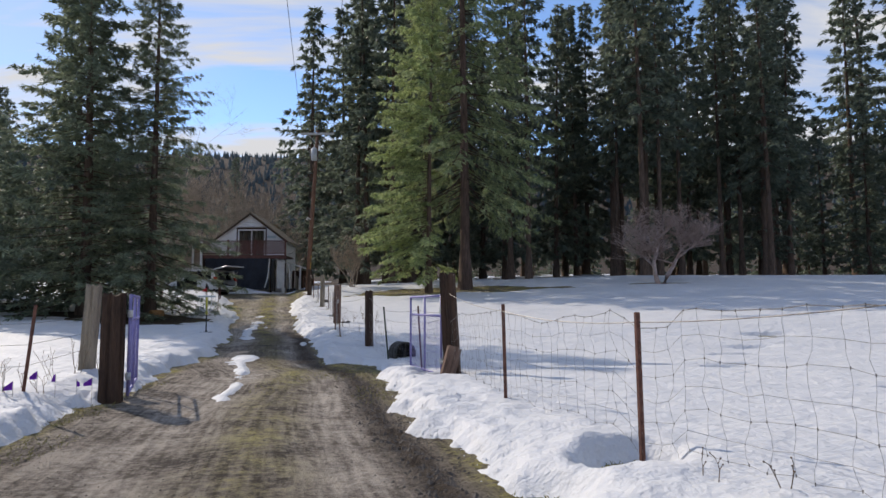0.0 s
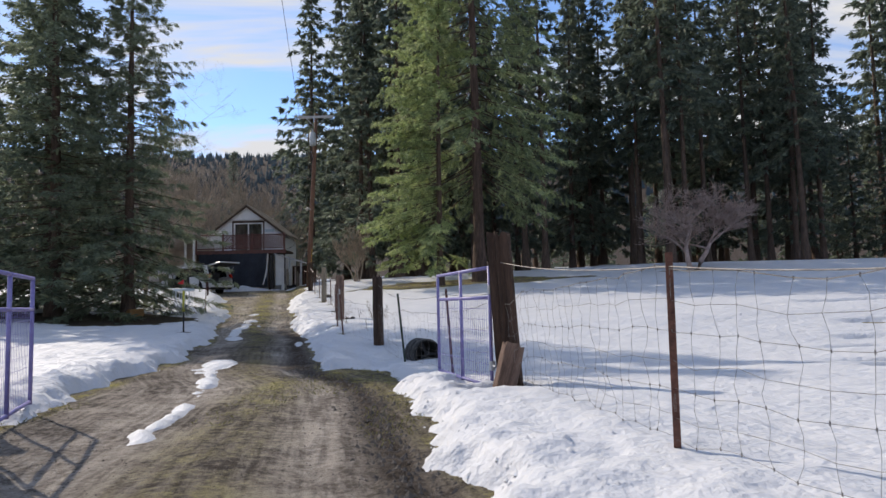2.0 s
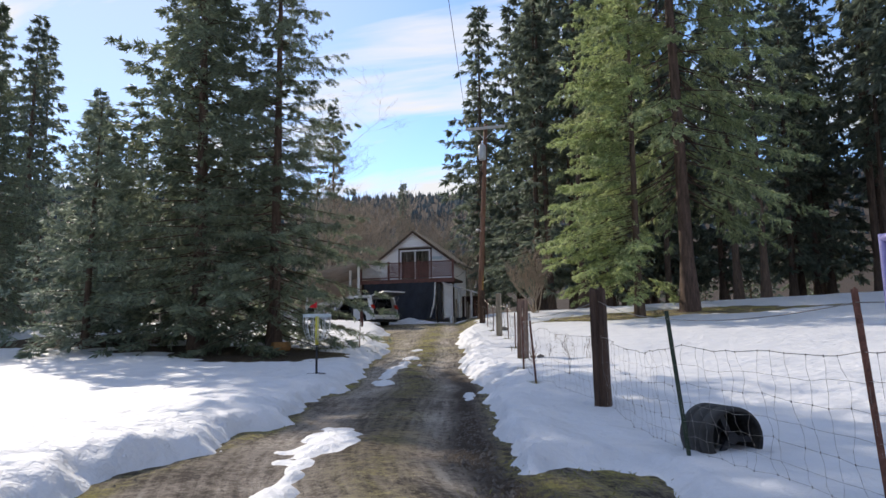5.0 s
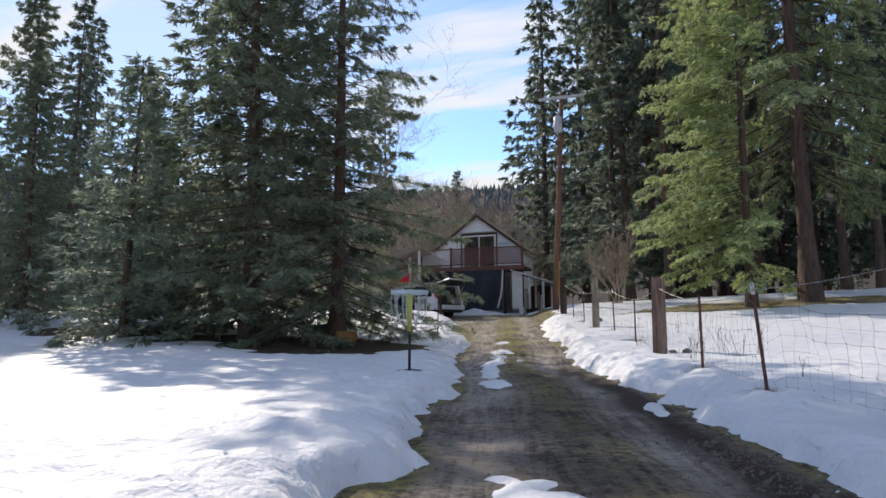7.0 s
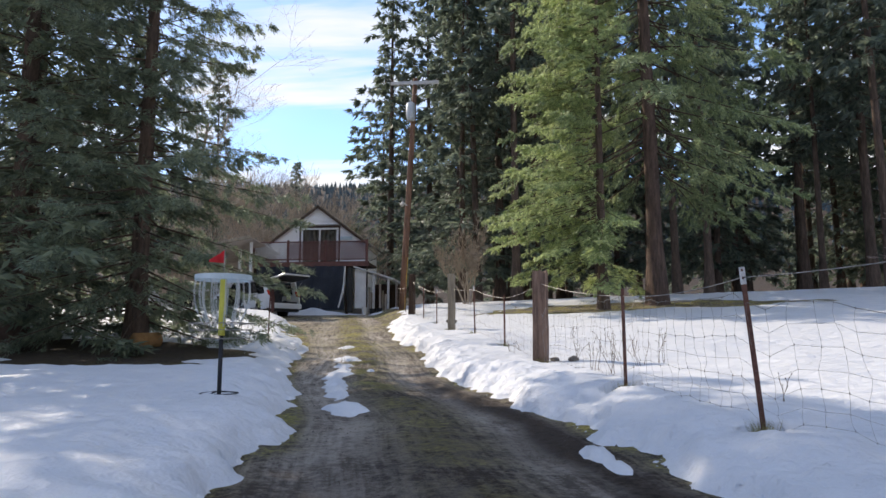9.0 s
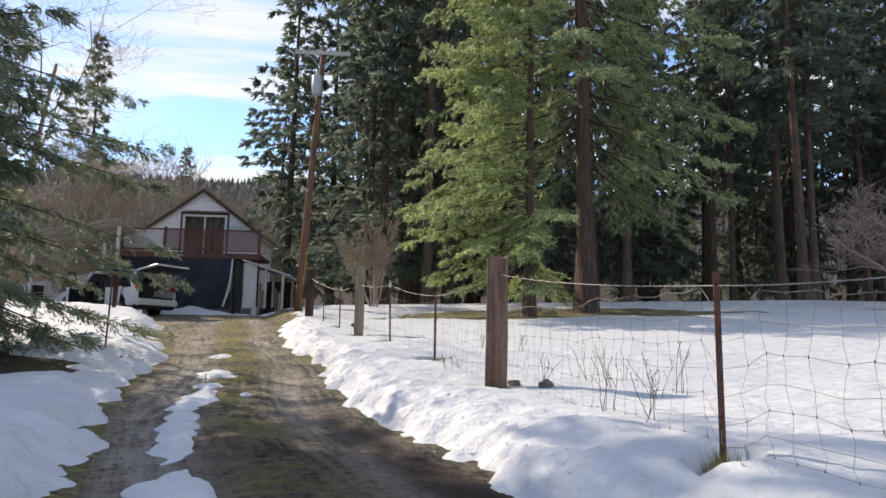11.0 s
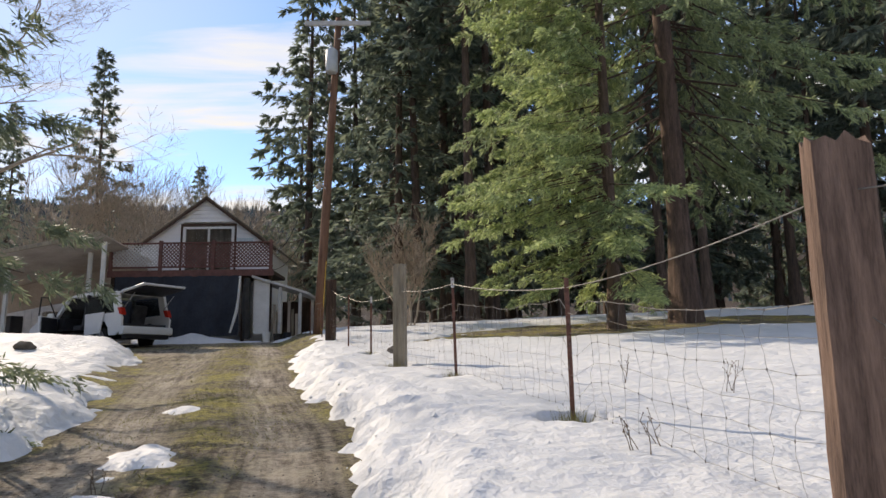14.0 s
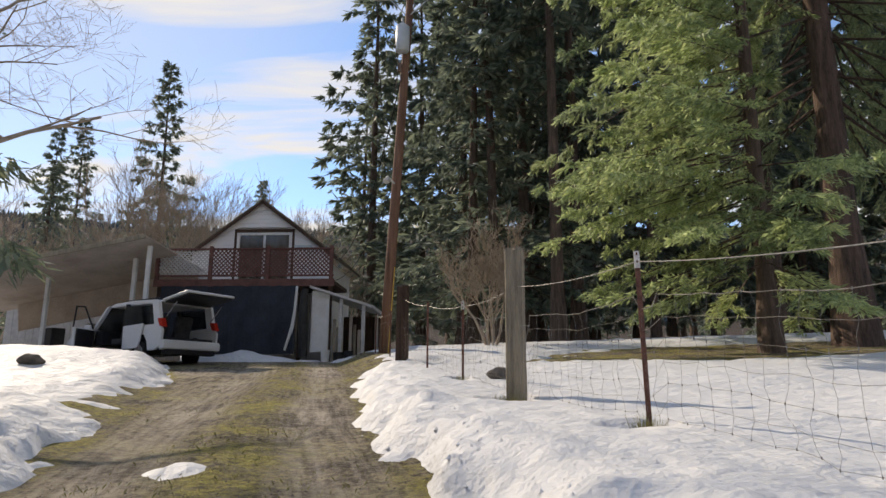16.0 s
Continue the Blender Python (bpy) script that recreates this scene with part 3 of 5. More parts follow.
def conifer_meshes(name, seed, height, trunk_r, first, radius, n_branch, n_twig, n_spray, droop, spray, mat, bark, taper=0.85, gaps=0.0, lean=0.0, one_side=None, dead=0, shape=0.9, avoid=None, slim=1.0):
    """Trunk and crown of a conifer that stands at the origin. first: height of the lowest limbs; radius: their length."""
    r = np.random.RandomState(seed)
    bend = r.uniform(-0.02, 0.02, 2) * height
    bm = bmesh.new()
    steps = 12
    pts, rad = [], []
    for i in range(steps + 1):
        f = i / steps
        pts.append((bend[0] * f * f + lean * f * height, bend[1] * f * f, f * height - 0.15))
        flare = 1 + 0.55 * max(0, 1 - f * height / 0.9) ** 2
        rad.append(max(0.015, trunk_r * flare * (1 - f) ** taper))
    tube(bm, pts, rad, 12)
    trunk_pt = lambda f: np.array([bend[0] * f * f + lean * f * height, bend[1] * f * f, f * height - 0.15])
    cards = []
    for k in range(n_branch + dead):
        if k < n_branch:
            f0 = first / height
            f = f0 + (1 - f0) * (k + r.uniform(-0.4, 0.4)) / n_branch
        else:
            f = r.uniform(0.12, first / height + 0.1)
        f = min(max(f, 0.02), 0.99)
        g = (f - first / height) / (1 - first / height)
        az = k * 2.39996 + r.uniform(-0.4, 0.4)
        if one_side is not None and g < 0.5 and r.rand() < 0.75:
            az = one_side + r.normal(0, 0.8)
        if avoid is not None and g < 0.95 and math.cos(az - avoid) > 0.55 and r.rand() < 0.8:
            az += 1.9 * (1 if r.rand() < 0.5 else -1)
        ln = radius * (1 - max(g, 0)) ** shape * (0.62 + 0.38 * min(1, max(g, 0) * 6 + 0.35)) * r.uniform(0.72, 1.12) + 0.25
        if k >= n_branch:
            ln = r.uniform(0.5, 1.6)
        elif r.rand() < gaps:
            ln *= r.uniform(0.3, 0.6)
        rise = 0.35 * max(g, 0) - droop * (1 - max(g, 0)) * 0.5
        o = trunk_pt(f)
        n = 6
        out = np.array([math.cos(az), math.sin(az), 0])
        ss = np.linspace(0, 1, n)
        line = o + out * (ss * ln)[:, None] + np.array([0, 0, 1]) * (rise * ln * ss - droop * ln * 0.35 * ss ** 2 + 0.16 * ln * ss ** 3)[:, None]
        br = max(0.008, min(0.06, trunk_r * 0.14) * (1 - 0.5 * max(g, 0)))
        tube(bm, [tuple(p) for p in line[[0, 2, 4]]], [br, br * 0.6, br * 0.25], 3, False)
        if k >= n_branch:
            continue
        # twigs to both sides and hanging
        m = max(4, int(n_twig * (0.4 + 0.6 * ln / radius)))
        tpos = np.sort(0.14 + 0.86 * r.uniform(0, 1, m) ** 0.7)
        side = np.array([-out[1], out[0], 0])
        for s in tpos:
            b0 = np.array([np.interp(s, ss, line[:, j]) for j in range(3)])
            sg = 1 if r.rand() < 0.5 else -1
            tl = (0.16 + 0.34 * ln * (1.05 - s) * 0.8) * r.uniform(0.6, 1.15)
            td = unit(out * r.uniform(0.35, 0.9) + side * sg * r.uniform(0.5, 1.0) + np.array([0, 0, -droop * r.uniform(0.1, 0.9)]))
            c = max(3, int(n_spray * (0.5 + tl)))
            q = r.uniform(0, 1, c)
            base = b0 + td * (q * tl)[:, None] + r.normal(0, 0.03, (c, 3)) + np.array([0, 0, -1]) * (droop * 0.25 * tl * q * q)[:, None]
            d = unit(td + r.normal(0, 0.42, (c, 3)) + np.array([0, 0, -0.25 * droop]))
            sv = unit(np.cross(d, r.normal(0, 1, (c, 3)) + np.array([0, 0, 1.2])))
            ll = spray * r.uniform(0.6, 1.35, c)
            cards.append(card_rows(base, d, sv, ll, ll * r.uniform(0.17, 0.34, c) * slim))
    q = np.concatenate(cards)
    me = bpy.data.meshes.new(name + "_crown")
    n = len(q)
    me.vertices.add(n * 4)
    me.vertices.foreach_set("co", q.reshape(-1))
    me.loops.add(n * 4)
    me.loops.foreach_set("vertex_index", np.arange(n * 4))
    me.polygons.add(n)
    me.polygons.foreach_set("loop_start", np.arange(0, n * 4, 4))
    me.update(calc_edges=True)
    me.materials.append(mat)
    tm = bpy.data.meshes.new(name + "_trunk")
    bm.to_mesh(tm)
    bm.free()
    tm.shade_smooth()
    tm.materials.append(bark)
    return tm, me


def plant(name, meshes, x, y, label, category, turn=0.0, scale=1.0, group="", tilt=(0, 0), wide=1.0):
    e = new(name)
    e.empty_display_size = 0.3
    e.matrix_world = pose(x, y, top(x, y) - 0.05, tilt[0], tilt[1], turn) @ Matrix.Diagonal((scale * wide, scale * wide, scale, 1))
    tagged(e, label, category, group)
    for n, me in zip(("trunk", "crown"), meshes):
        new(n, me).parent = e
    return e


def bare_meshes(name, seed, height, trunk_r, spread, levels, mat, stems=1, up=0.5, kids=4, twist=0.35, thin=0.0035):
    """Trunk and twigs of a leafless tree at the origin."""
    r = random.Random(seed)
    bt, bw = bmesh.new(), bmesh.new()

    def grow(p, d, ln, rad, lev):
        pts, rs, q = [p], [rad], Vector(d)
        n = 4 if lev < 2 else 3
        for i in range(n):
            q = (q + Vector((r.gauss(0, twist), r.gauss(0, twist), r.gauss(0, twist * 0.6) + up * 0.12)) * 0.5).normalized()
            pts.append(pts[-1] + q * ln / n)
            rs.append(max(thin, rad * (1 - 0.62 * (i + 1) / n)))
        tube(bt if lev == 0 else bw, pts, rs, 7 if lev == 0 else (4 if lev < 3 else 3), lev == 0)
        if lev >= levels:
            return
        for k in range(kids + (1 if lev else 2)):
            s = r.uniform(0.3, 1.0) if lev else r.uniform(0.35, 1.0)
            i = min(int(s * n), n - 1)
            b = pts[i].lerp(pts[i + 1], s * n - i)
            a = r.uniform(0, 6.2832)
            out = Vector((math.cos(a), math.sin(a), r.uniform(-0.1, 0.6) * (0.6 + up))).normalized()
            grow(b, (q * 0.55 + out * spread).normalized(), ln * r.uniform(0.45, 0.72), rs[i] * 0.6, lev + 1)

    for k in range(stems):
        a = 6.2832 * k / stems + r.uniform(-0.5, 0.5)
        tip = Vector((math.cos(a) * 0.30, math.sin(a) * 0.30, 1)).normalized() if stems > 1 else Vector((0.04, 0.02, 1))
        grow(Vector((math.cos(a) * 0.12, math.sin(a) * 0.12, -0.1)) if stems > 1 else Vector((0, 0, -0.1)), tip, height * r.uniform(0.4, 0.55), trunk_r * r.uniform(0.7, 1.1), 0)
    out = []
    for bm, n in ((bt, "_trunk"), (bw, "_twigs")):
        me = bpy.data.meshes.new(name + n)
        bm.to_mesh(me)
        bm.free()
        me.shade_smooth()
        me.materials.append(mat)
        out.append(me)
    return out


def plant_bare(name, meshes, x, y, label, category, turn=0.0, scale=1.0, group="", wide=1.0):
    e = plant(name, meshes, x, y, label, category, turn, scale, group, (0, 0), wide)
    e.children[1].name = "twig_crown"
    return e


# the great fir on the knoll, and the young one beside it
plant("douglas_fir", conifer_meshes("great_fir", 5, 36, 0.36, 6.2, 7.4, 210, 24, 40, 0.85, 0.21, M_FIR, M_BARK_RED, dead=14, shape=0.75, avoid=-1.9), 4.46, 34.86,
      "tall douglas fir with thick reddish bark on a mossy knoll", "tree")
plant("young_fir", conifer_meshes("young_fir", 8, 22, 0.20, 2.1, 4.8, 215, 25, 42, 0.62, 0.155, M_FIR_LIGHT, M_BARK, one_side=3.6, gaps=0.3, shape=0.5, avoid=-0.3), 2.0, 33.6,
      "young light green fir with low drooping limbs", "tree")

# spruces beside the yard
SPR = [conifer_meshes("spruce_a", 21, 18, 0.24, 0.8, 4.8, 230, 20, 22, 0.5, 0.23, M_SPRUCE, M_BARK, gaps=0.25, shape=0.85),
       conifer_meshes("spruce_b", 22, 21, 0.28, 0.9, 5.4, 235, 20, 22, 0.55, 0.24, M_SPRUCE, M_BARK, gaps=0.28, shape=0.85)]
NEAR = conifer_meshes("near_spruce", 23, 18, 0.24, 0.8, 4.7, 250, 24, 60, 0.55, 0.125, M_SPRUCE, M_BARK, gaps=0.25, shape=0.85, slim=0.75)
plant("spruce", NEAR, -10.8, 20.8, "dark green spruce with ragged limbs down to the ground", "tree", 30, 1.0, "spruces beside the yard", wide=0.93)
for i, (x, y, s, w) in enumerate(((-13.9, 20.8, 1.05, 1.1), (-16.8, 25.0, 0.85, 1.15), (-24.5, 29.5, 0.6, 1.0), (-29, 32, 0.6, 1.0), (-34, 29, 1.1, 0.8), (-27.5, 24.0, 0.62, 0.8))):
    plant("spruce", SPR[i % 2], x, y, "dark green spruce with ragged limbs down to the ground", "tree", 77 * i, s, "spruces beside the yard", wide=w)
BLU = conifer_meshes("blue_spruce", 25, 9, 0.14, 0.25, 2.7, 110, 15, 13, 0.35, 0.26, M_BLUE, M_BARK)
for i, (x, y, s) in enumerate(((-18.6, 20.5, 1.1), (-20.8, 23.2, 0.7))):
    plant("blue_spruce", BLU, x, y, "small blue-grey spruce with dense branches", "tree", 50 * i, s, "blue spruces")

# the forest behind the field
FOR = [conifer_meshes("forest_fir_a", 31, 36, 0.30, 10, 4.6, 100, 11, 17, 0.8, 0.55, M_FOREST, M_BARK, gaps=0.35, dead=16),
       conifer_meshes("forest_fir_b", 32, 33, 0.26, 13, 4.0, 85, 11, 17, 0.7, 0.55, M_FOREST, M_BARK, gaps=0.4, dead=18),
       conifer_meshes("forest_fir_c", 33, 30, 0.28, 3, 5.2, 120, 12, 16, 0.75, 0.52, M_FOREST, M_BARK, gaps=0.3, dead=8),
       conifer_meshes("forest_fir_d", 34, 24, 0.22, 0.8, 3.8, 70, 9, 10, 0.6, 0.9, M_FOREST, M_BARK, gaps=0.25)]
rf = random.Random(77)
spots = []
for attempt in range(3000):
    if len(spots) >= 54:
        break
    x, y = rf.uniform(-4, 44), rf.uniform(44, 76)
    if x - 3 > 0.54 * (y + 10.75) or y < 46 + 2.5 * math.sin(x * 0.5) or any((x - a) ** 2 + (y - b) ** 2 < 5.5 for a, b in spots):
        continue
    spots.append((x, y))
for i, (x, y) in enumerate(spots):
    k = 1 if y < 56 and rf.random() < 0.7 else (0 if rf.random() < 0.7 else 2)
    plant("forest_fir", FOR[k], x, y, "tall dark fir with a bare lower trunk at the forest edge", "tree", rf.uniform(0, 360), rf.uniform(0.86, 1.12), "forest firs", (rf.uniform(-1, 1), rf.uniform(-1, 1)))
for i in range(17):
    x, y = -2 + 3.4 * i + rf.uniform(-1, 1), 78 + rf.uniform(0, 14)
    plant("understorey_fir", FOR[3], x, y, "dense dark young fir deep in the forest", "tree", rf.uniform(0, 360), rf.uniform(0.28, 0.5), "understorey firs", wide=1.3)
for x, y, s, k in ((-11.6, 62, 1.08, 2), (-8.6, 66, 1.1, 2), (-5.4, 58, 1.08, 2), (-7.0, 76, 1.15, 0), (-14.5, 74, 0.9, 2), (-2.2, 50, 1.0, 2), (-4.6, 47.5, 0.8, 2)):
    plant("forest_fir", FOR[k], x, y, "tall dark fir with limbs low on the trunk", "tree", x * 40, s, "forest firs", wide=1.15)
# trees to the right of the gap, and behind the house
for x, y, s, k in ((45.5, 64, 0.62, 2), (48, 60, 0.66, 2), (54, 72, 1.3, 2), (58, 75, 1.35, 0), (48.5, 54, 1.0, 0), (57, 58, 1.0, 2), (60, 66, 1.0, 0), (63, 55, 1.0, 1), (50, 78, 0.7, 2), (66, 74, 1, 0), (70, 60, 1, 2), (54, 50, 1.0, 2), (44, 74, 0.5, 3), (47, 70, 0.5, 3), (52, 66, 0.5, 3), (58, 80, 0.7, 3), (64, 84, 0.7, 3)):
    plant("forest_fir", FOR[k], x, y, "slender fir at the far side of the field", "tree", x * 31, s, "forest firs", wide=1.1)
for x, y, s, k in ((-33, 75, 0.92, 2), (-40, 70, 0.66, 2), (-37, 66, 0.5, 2), (-27, 84, 0.62, 2), (-45, 62, 0.7, 2), (-49, 66, 0.8, 2), (-44, 80, 0.8, 2), (-55, 60, 0.9, 2), (-42, 48, 0.55, 2), (-47, 44, 0.75, 2), (-52, 50, 0.8, 0), (-41, 38, 0.8, 2), (-47, 30, 0.9, 2), (-39, 22, 0.75, 2), (-50, 20, 0.9, 0)):
    plant("background_fir", FOR[k], x, y, "dark fir standing beyond the house and yard", "tree", x * 31, s, "background firs", wide=1.1)

# wooded slopes in the distance, with aerial haze put into their blue-grey colour
vs, fs = [], []
for i in range(11000):
    a, d = rf.uniform(-1.4, 1.25), 200 + 320 * rf.random() ** 0.7
    x, y = d * math.sin(a), 20 + d * math.cos(a)
    z, h = float(sample(GZ, x, y)), rf.uniform(2.6, 5.5)
    n = len(vs)
    vs += [(x + h * 0.26 * math.cos(k * 1.5708 + a), y + h * 0.26 * math.sin(k * 1.5708 + a), z - 1 + rf.uniform(0, 1.5)) for k in range(4)] + [(x, y, z + h)]
    fs += [(n + k, n + (k + 1) % 4, n + 4) for k in range(4)]
tagged(mesh_object("far_woods", vs, fs, M_HAZE_WOODS, None, "", False), "dark wooded hillside in the distance, coloured blue-grey for haze", "woods", kind="stuff")

# leafless trees
OLD = bare_meshes("old_fruit_tree", 4, 6.4, 0.17, 0.95, 4, M_TWIG_RED, 2, 0.7, 5, 0.4, 0.010)
plant_bare("bare_fruit_tree", OLD, 17.84, 35.1, "old leafless fruit tree with reddish twigs in the snow", "tree", 20, 1.25, "", 1.1)
SHRUB = bare_meshes("tall_shrub", 6, 4.6, 0.06, 0.45, 4, M_TWIG, 6, 1.2, 3, 0.25, 0.007)
plant_bare("bare_shrub", SHRUB, -3.9, 39.8, "leafless grey-brown shrub with many upright stems", "shrub", 0, 0.95)
BIG = bare_meshes("yard_tree", 9, 17, 0.15, 0.85, 5, M_TWIG, 1, 0.2, 3, 0.3)
plant_bare("bare_yard_tree", BIG, -13.4, 28.0, "large leafless tree with spreading limbs over the yard", "tree", 0, 1.0)
HED = bare_meshes("roadside_alder", 12, 13, 0.11, 0.42, 4, M_TWIG, 3, 1.1, 3, 0.22, 0.011)
for i, (x, y, s) in enumerate(((-18.5, 57, 0.8), (-15.0, 60, 0.78), (-12.4, 56, 0.62), (-23, 62, 1.0), (-27, 60, 1.1), (-30, 66, 1.2), (-21, 70, 1.2), (-34, 58, 0.9), (-25, 76, 1.3), (-31, 84, 1.4), (-19.5, 66, 0.9), (-38, 56, 0.9))):
    plant_bare("bare_alder", HED, x, y, "leafless alder with thin pale stems behind the house", "tree", 61 * i, s, "bare alders")


# ---- fence, gates and posts ----
def wood_post(bm, w, d, h, seed, lean=(0, 0), notch=0.03):
    """A rough sawn or split post with uneven sides and a worn top."""
    r = random.Random(seed)
    n, rows = 20, 10
    rings = []
    prof = []
    for k in range(n):
        a = 6.2832 * (k + 0.5) / n
        q = 1 / max(abs(math.cos(a)), abs(math.sin(a))) ** 0.75
        deep = r.uniform(0.70, 0.82) if r.random() < 0.2 else r.uniform(0.92, 1.05)
        prof.append((math.cos(a) * w / 2 * q * deep, math.sin(a) * d / 2 * q * deep))
    for i in range(rows + 1):
        f = i / rows
        z = -0.25 + f * (h + 0.25)
        tw = 1 - 0.06 * f
        ring = []
        for k, (px, py) in enumerate(prof):
            s = tw * (1 + r.uniform(-0.03, 0.03))
            ring.append(bm.verts.new((px * s + lean[0] * f, py * s + lean[1] * f, z + (r.uniform(-notch, notch * 1.6) if i == rows else 0))))
        rings.append(ring)
    for i in range(rows):
        for k in range(n):
            bm.faces.new((rings[i][k], rings[i][(k + 1) % n], rings[i + 1][(k + 1) % n], rings[i + 1][k]))
    cap = bm.verts.new((lean[0], lean[1], h - 0.01))
    for k in range(n):
        bm.faces.new((rings[-1][k], rings[-1][(k + 1) % n], cap))
    return bm


def steel_post(parent, at, h, lean, tip, mat, turn=0):
    """A studded T-section steel post, with a pale tip on some."""
    bm = bmesh.new()
    box(bm, -0.019, 0.019, -0.003, 0.003, -0.3, h)
    box(bm, -0.003, 0.003, 0.004, 0.036, -0.3, h)
    for k in range(int(h / 0.06)):
        box(bm, -0.006, 0.006, -0.009, -0.004, 0.05 + k * 0.06, 0.07 + k * 0.06)
    p = part("steel_post", bm, mat, parent, "rusty steel T-post" if mat is M_RUST else "green steel T-post")
    m = Matrix.Translation(at) @ Euler((-lean[1] / h, lean[0] / h, 0)).to_matrix().to_4x4() @ pose(0, 0, 0, 0, 0, turn)
    p.matrix_basis = m
    if tip:
        bm = bmesh.new()
        box(bm, -0.021, 0.021, -0.0055, 0.0055, h - 0.13, h + 0.004)
        box(bm, -0.0055, 0.0055, 0.0058, 0.038, h - 0.13, h + 0.004)
        part("painted_tip", bm, M_POSTTIP, p, "white painted tip")
    return p


fence = thing("wire_fence", (0, 0, 0), "woven wire fence on wooden and rusty steel posts", "fence")
# x, y, kind, height, lean x, lean y, width
POSTS = [(6.25, -12.5, "T", 1.1, 0, 0, 0), (5.25, -9.0, "T", 1.1, 0, 0, 0), (4.44, -6.0, "T", 1.07, 0.02, 0.12, 0), (3.73, -3.3, "T", 1.03, -0.03, -0.1, 0), (3.22, 0.55, "D", 1.72, -0.11, 0, 0.27), (2.57, 3.6, "T", 1.32, -0.08, 0, 0),
         (1.69, 5.65, "G", 1.28, -0.12, 0, 0), (0.88, 8.74, "D", 1.58, -0.02, 0, 0.22), (-0.29, 10.85, "t", 1.22, -0.09, 0, 0), (-0.85, 13.27, "T", 1.2, 0, 0, 0), (-1.52, 17.8, "W", 1.62, 0.02, 0, 0.27),
         (-2.14, 20.5, "T", 1.24, 0, 0, 0), (-2.92, 23.9, "t", 1.4, -0.03, 0, 0), (-3.76, 26.64, "Y", 1.86, 0.0, 0, 0.23), (-4.45, 29.0, "t", 1.3, 0, 0, 0), (-5.2, 31.5, "T", 1.25, 0, 0, 0),
         (-6.03, 34.3, "D", 1.7, 0, 0, 0.26), (-6.6, 36.4, "T", 1.2, 0, 0, 0), (-7.35, 38.6, "T", 1.2, 0, 0, 0)]
tops = []
for i, (x, y, k, h, lx, ly, w) in enumerate(POSTS):
    z = top(x, y)
    if k in "TtG":
        steel_post(fence, (x, y, z), h, (lx, ly), k == "t", M_GREENPOST if k == "G" else M_RUST, random.Random(i).uniform(-30, 30))
    else:
        bm = wood_post(bmesh.new(), w, w * 0.85, h, 40 + i, (lx, ly))
        p = part("wooden_post", bm, {"D": M_DARKWOOD, "W": M_POSTWOOD, "Y": M_GREYWOOD}[k], fence, {"D": "dark weathered wooden post", "W": "split reddish-brown wooden post", "Y": "grey-yellow wooden post"}[k])
        p.matrix_basis = pose(x, y, z, 0, 0, -15)
    tops.append((Vector((x, y, z)), h, Vector((lx, ly, 0))))


def span(a, b, seed):
    """Woven wire between two posts: line wires and kinked stays; the top of it sags."""
    r = random.Random(seed)
    (pa, ha, la), (pb, hb, lb) = a, b
    d = pb - pa
    n = max(2, int(d.length / (0.17 if pa.y < 30 else 0.4)))
    bm = bmesh.new()
    hs = (0.05, 0.17, 0.31, 0.46, 0.63, 0.80, 0.97)
    sag = r.uniform(0.03, 0.10)
    grid = []
    for i in range(n + 1):
        f = i / n
        x, y = pa.x + d.x * f, pa.y + d.y * f
        z0 = top(x, y)
        off = r.uniform(-0.02, 0.02)
        col_ = []
        for j, hh in enumerate(hs):
            s = sag * 4 * f * (1 - f) * (hh / 0.97) ** 2 + r.uniform(-0.012, 0.012)
            k = 0.0 if i in (0, n) else 1.0
            lean = la * (1 - f) * hh / ha + lb * f * hh / hb
            col_.append(Vector((x, y, z0 + hh * (0.98 - 0.0) - s)) + lean + k * Vector((off + r.uniform(-0.022, 0.022), r.uniform(-0.02, 0.02), 0)))
        grid.append(col_)
    for j in range(len(hs)):
        tube(bm, [g[j] for g in grid], 0.0015 if j < 6 else 0.003, 3, False)
    for i in range(n + 1):
        pts = []
        for j in range(len(hs) - 1):
            pts += [grid[i][j], grid[i][j].lerp(grid[i][j + 1], 0.5) + Vector((r.uniform(-0.014, 0.014), r.uniform(-0.012, 0.012), 0))]
        tube(bm, pts + [grid[i][-1]], 0.0012, 3, False)
        for j in range(0, len(hs), 2):
            q = grid[i][j]
            tube(bm, [q - Vector((0, 0, 0.008)), q + Vector((0, 0, 0.008))], 0.0042, 3, False)
    part("wire_mesh", bm, M_WIRE, fence)
    # a line wire above
    bm = bmesh.new()
    qa, qb = pa + Vector((0, 0, min(ha - 0.08, 1.42))) + la, pb + Vector((0, 0, min(hb - 0.08, 1.42))) + lb
    tube(bm, [qa.lerp(qb, i / 10) - Vector((0, 0, 0.05 * 4 * (i / 10) * (1 - i / 10))) for i in range(11)], 0.0038, 4, False)
    part("top_wire", bm, M_WIRE, fence)


for i in range(len(tops) - 1):
    if POSTS[i][1] > 0 and POSTS[i][1] < 3:
        continue
    span(tops[i], tops[i + 1], 300 + i)
span((tops[4][0], 1.2, Vector((0, 0, 0))), tops[5], 333)


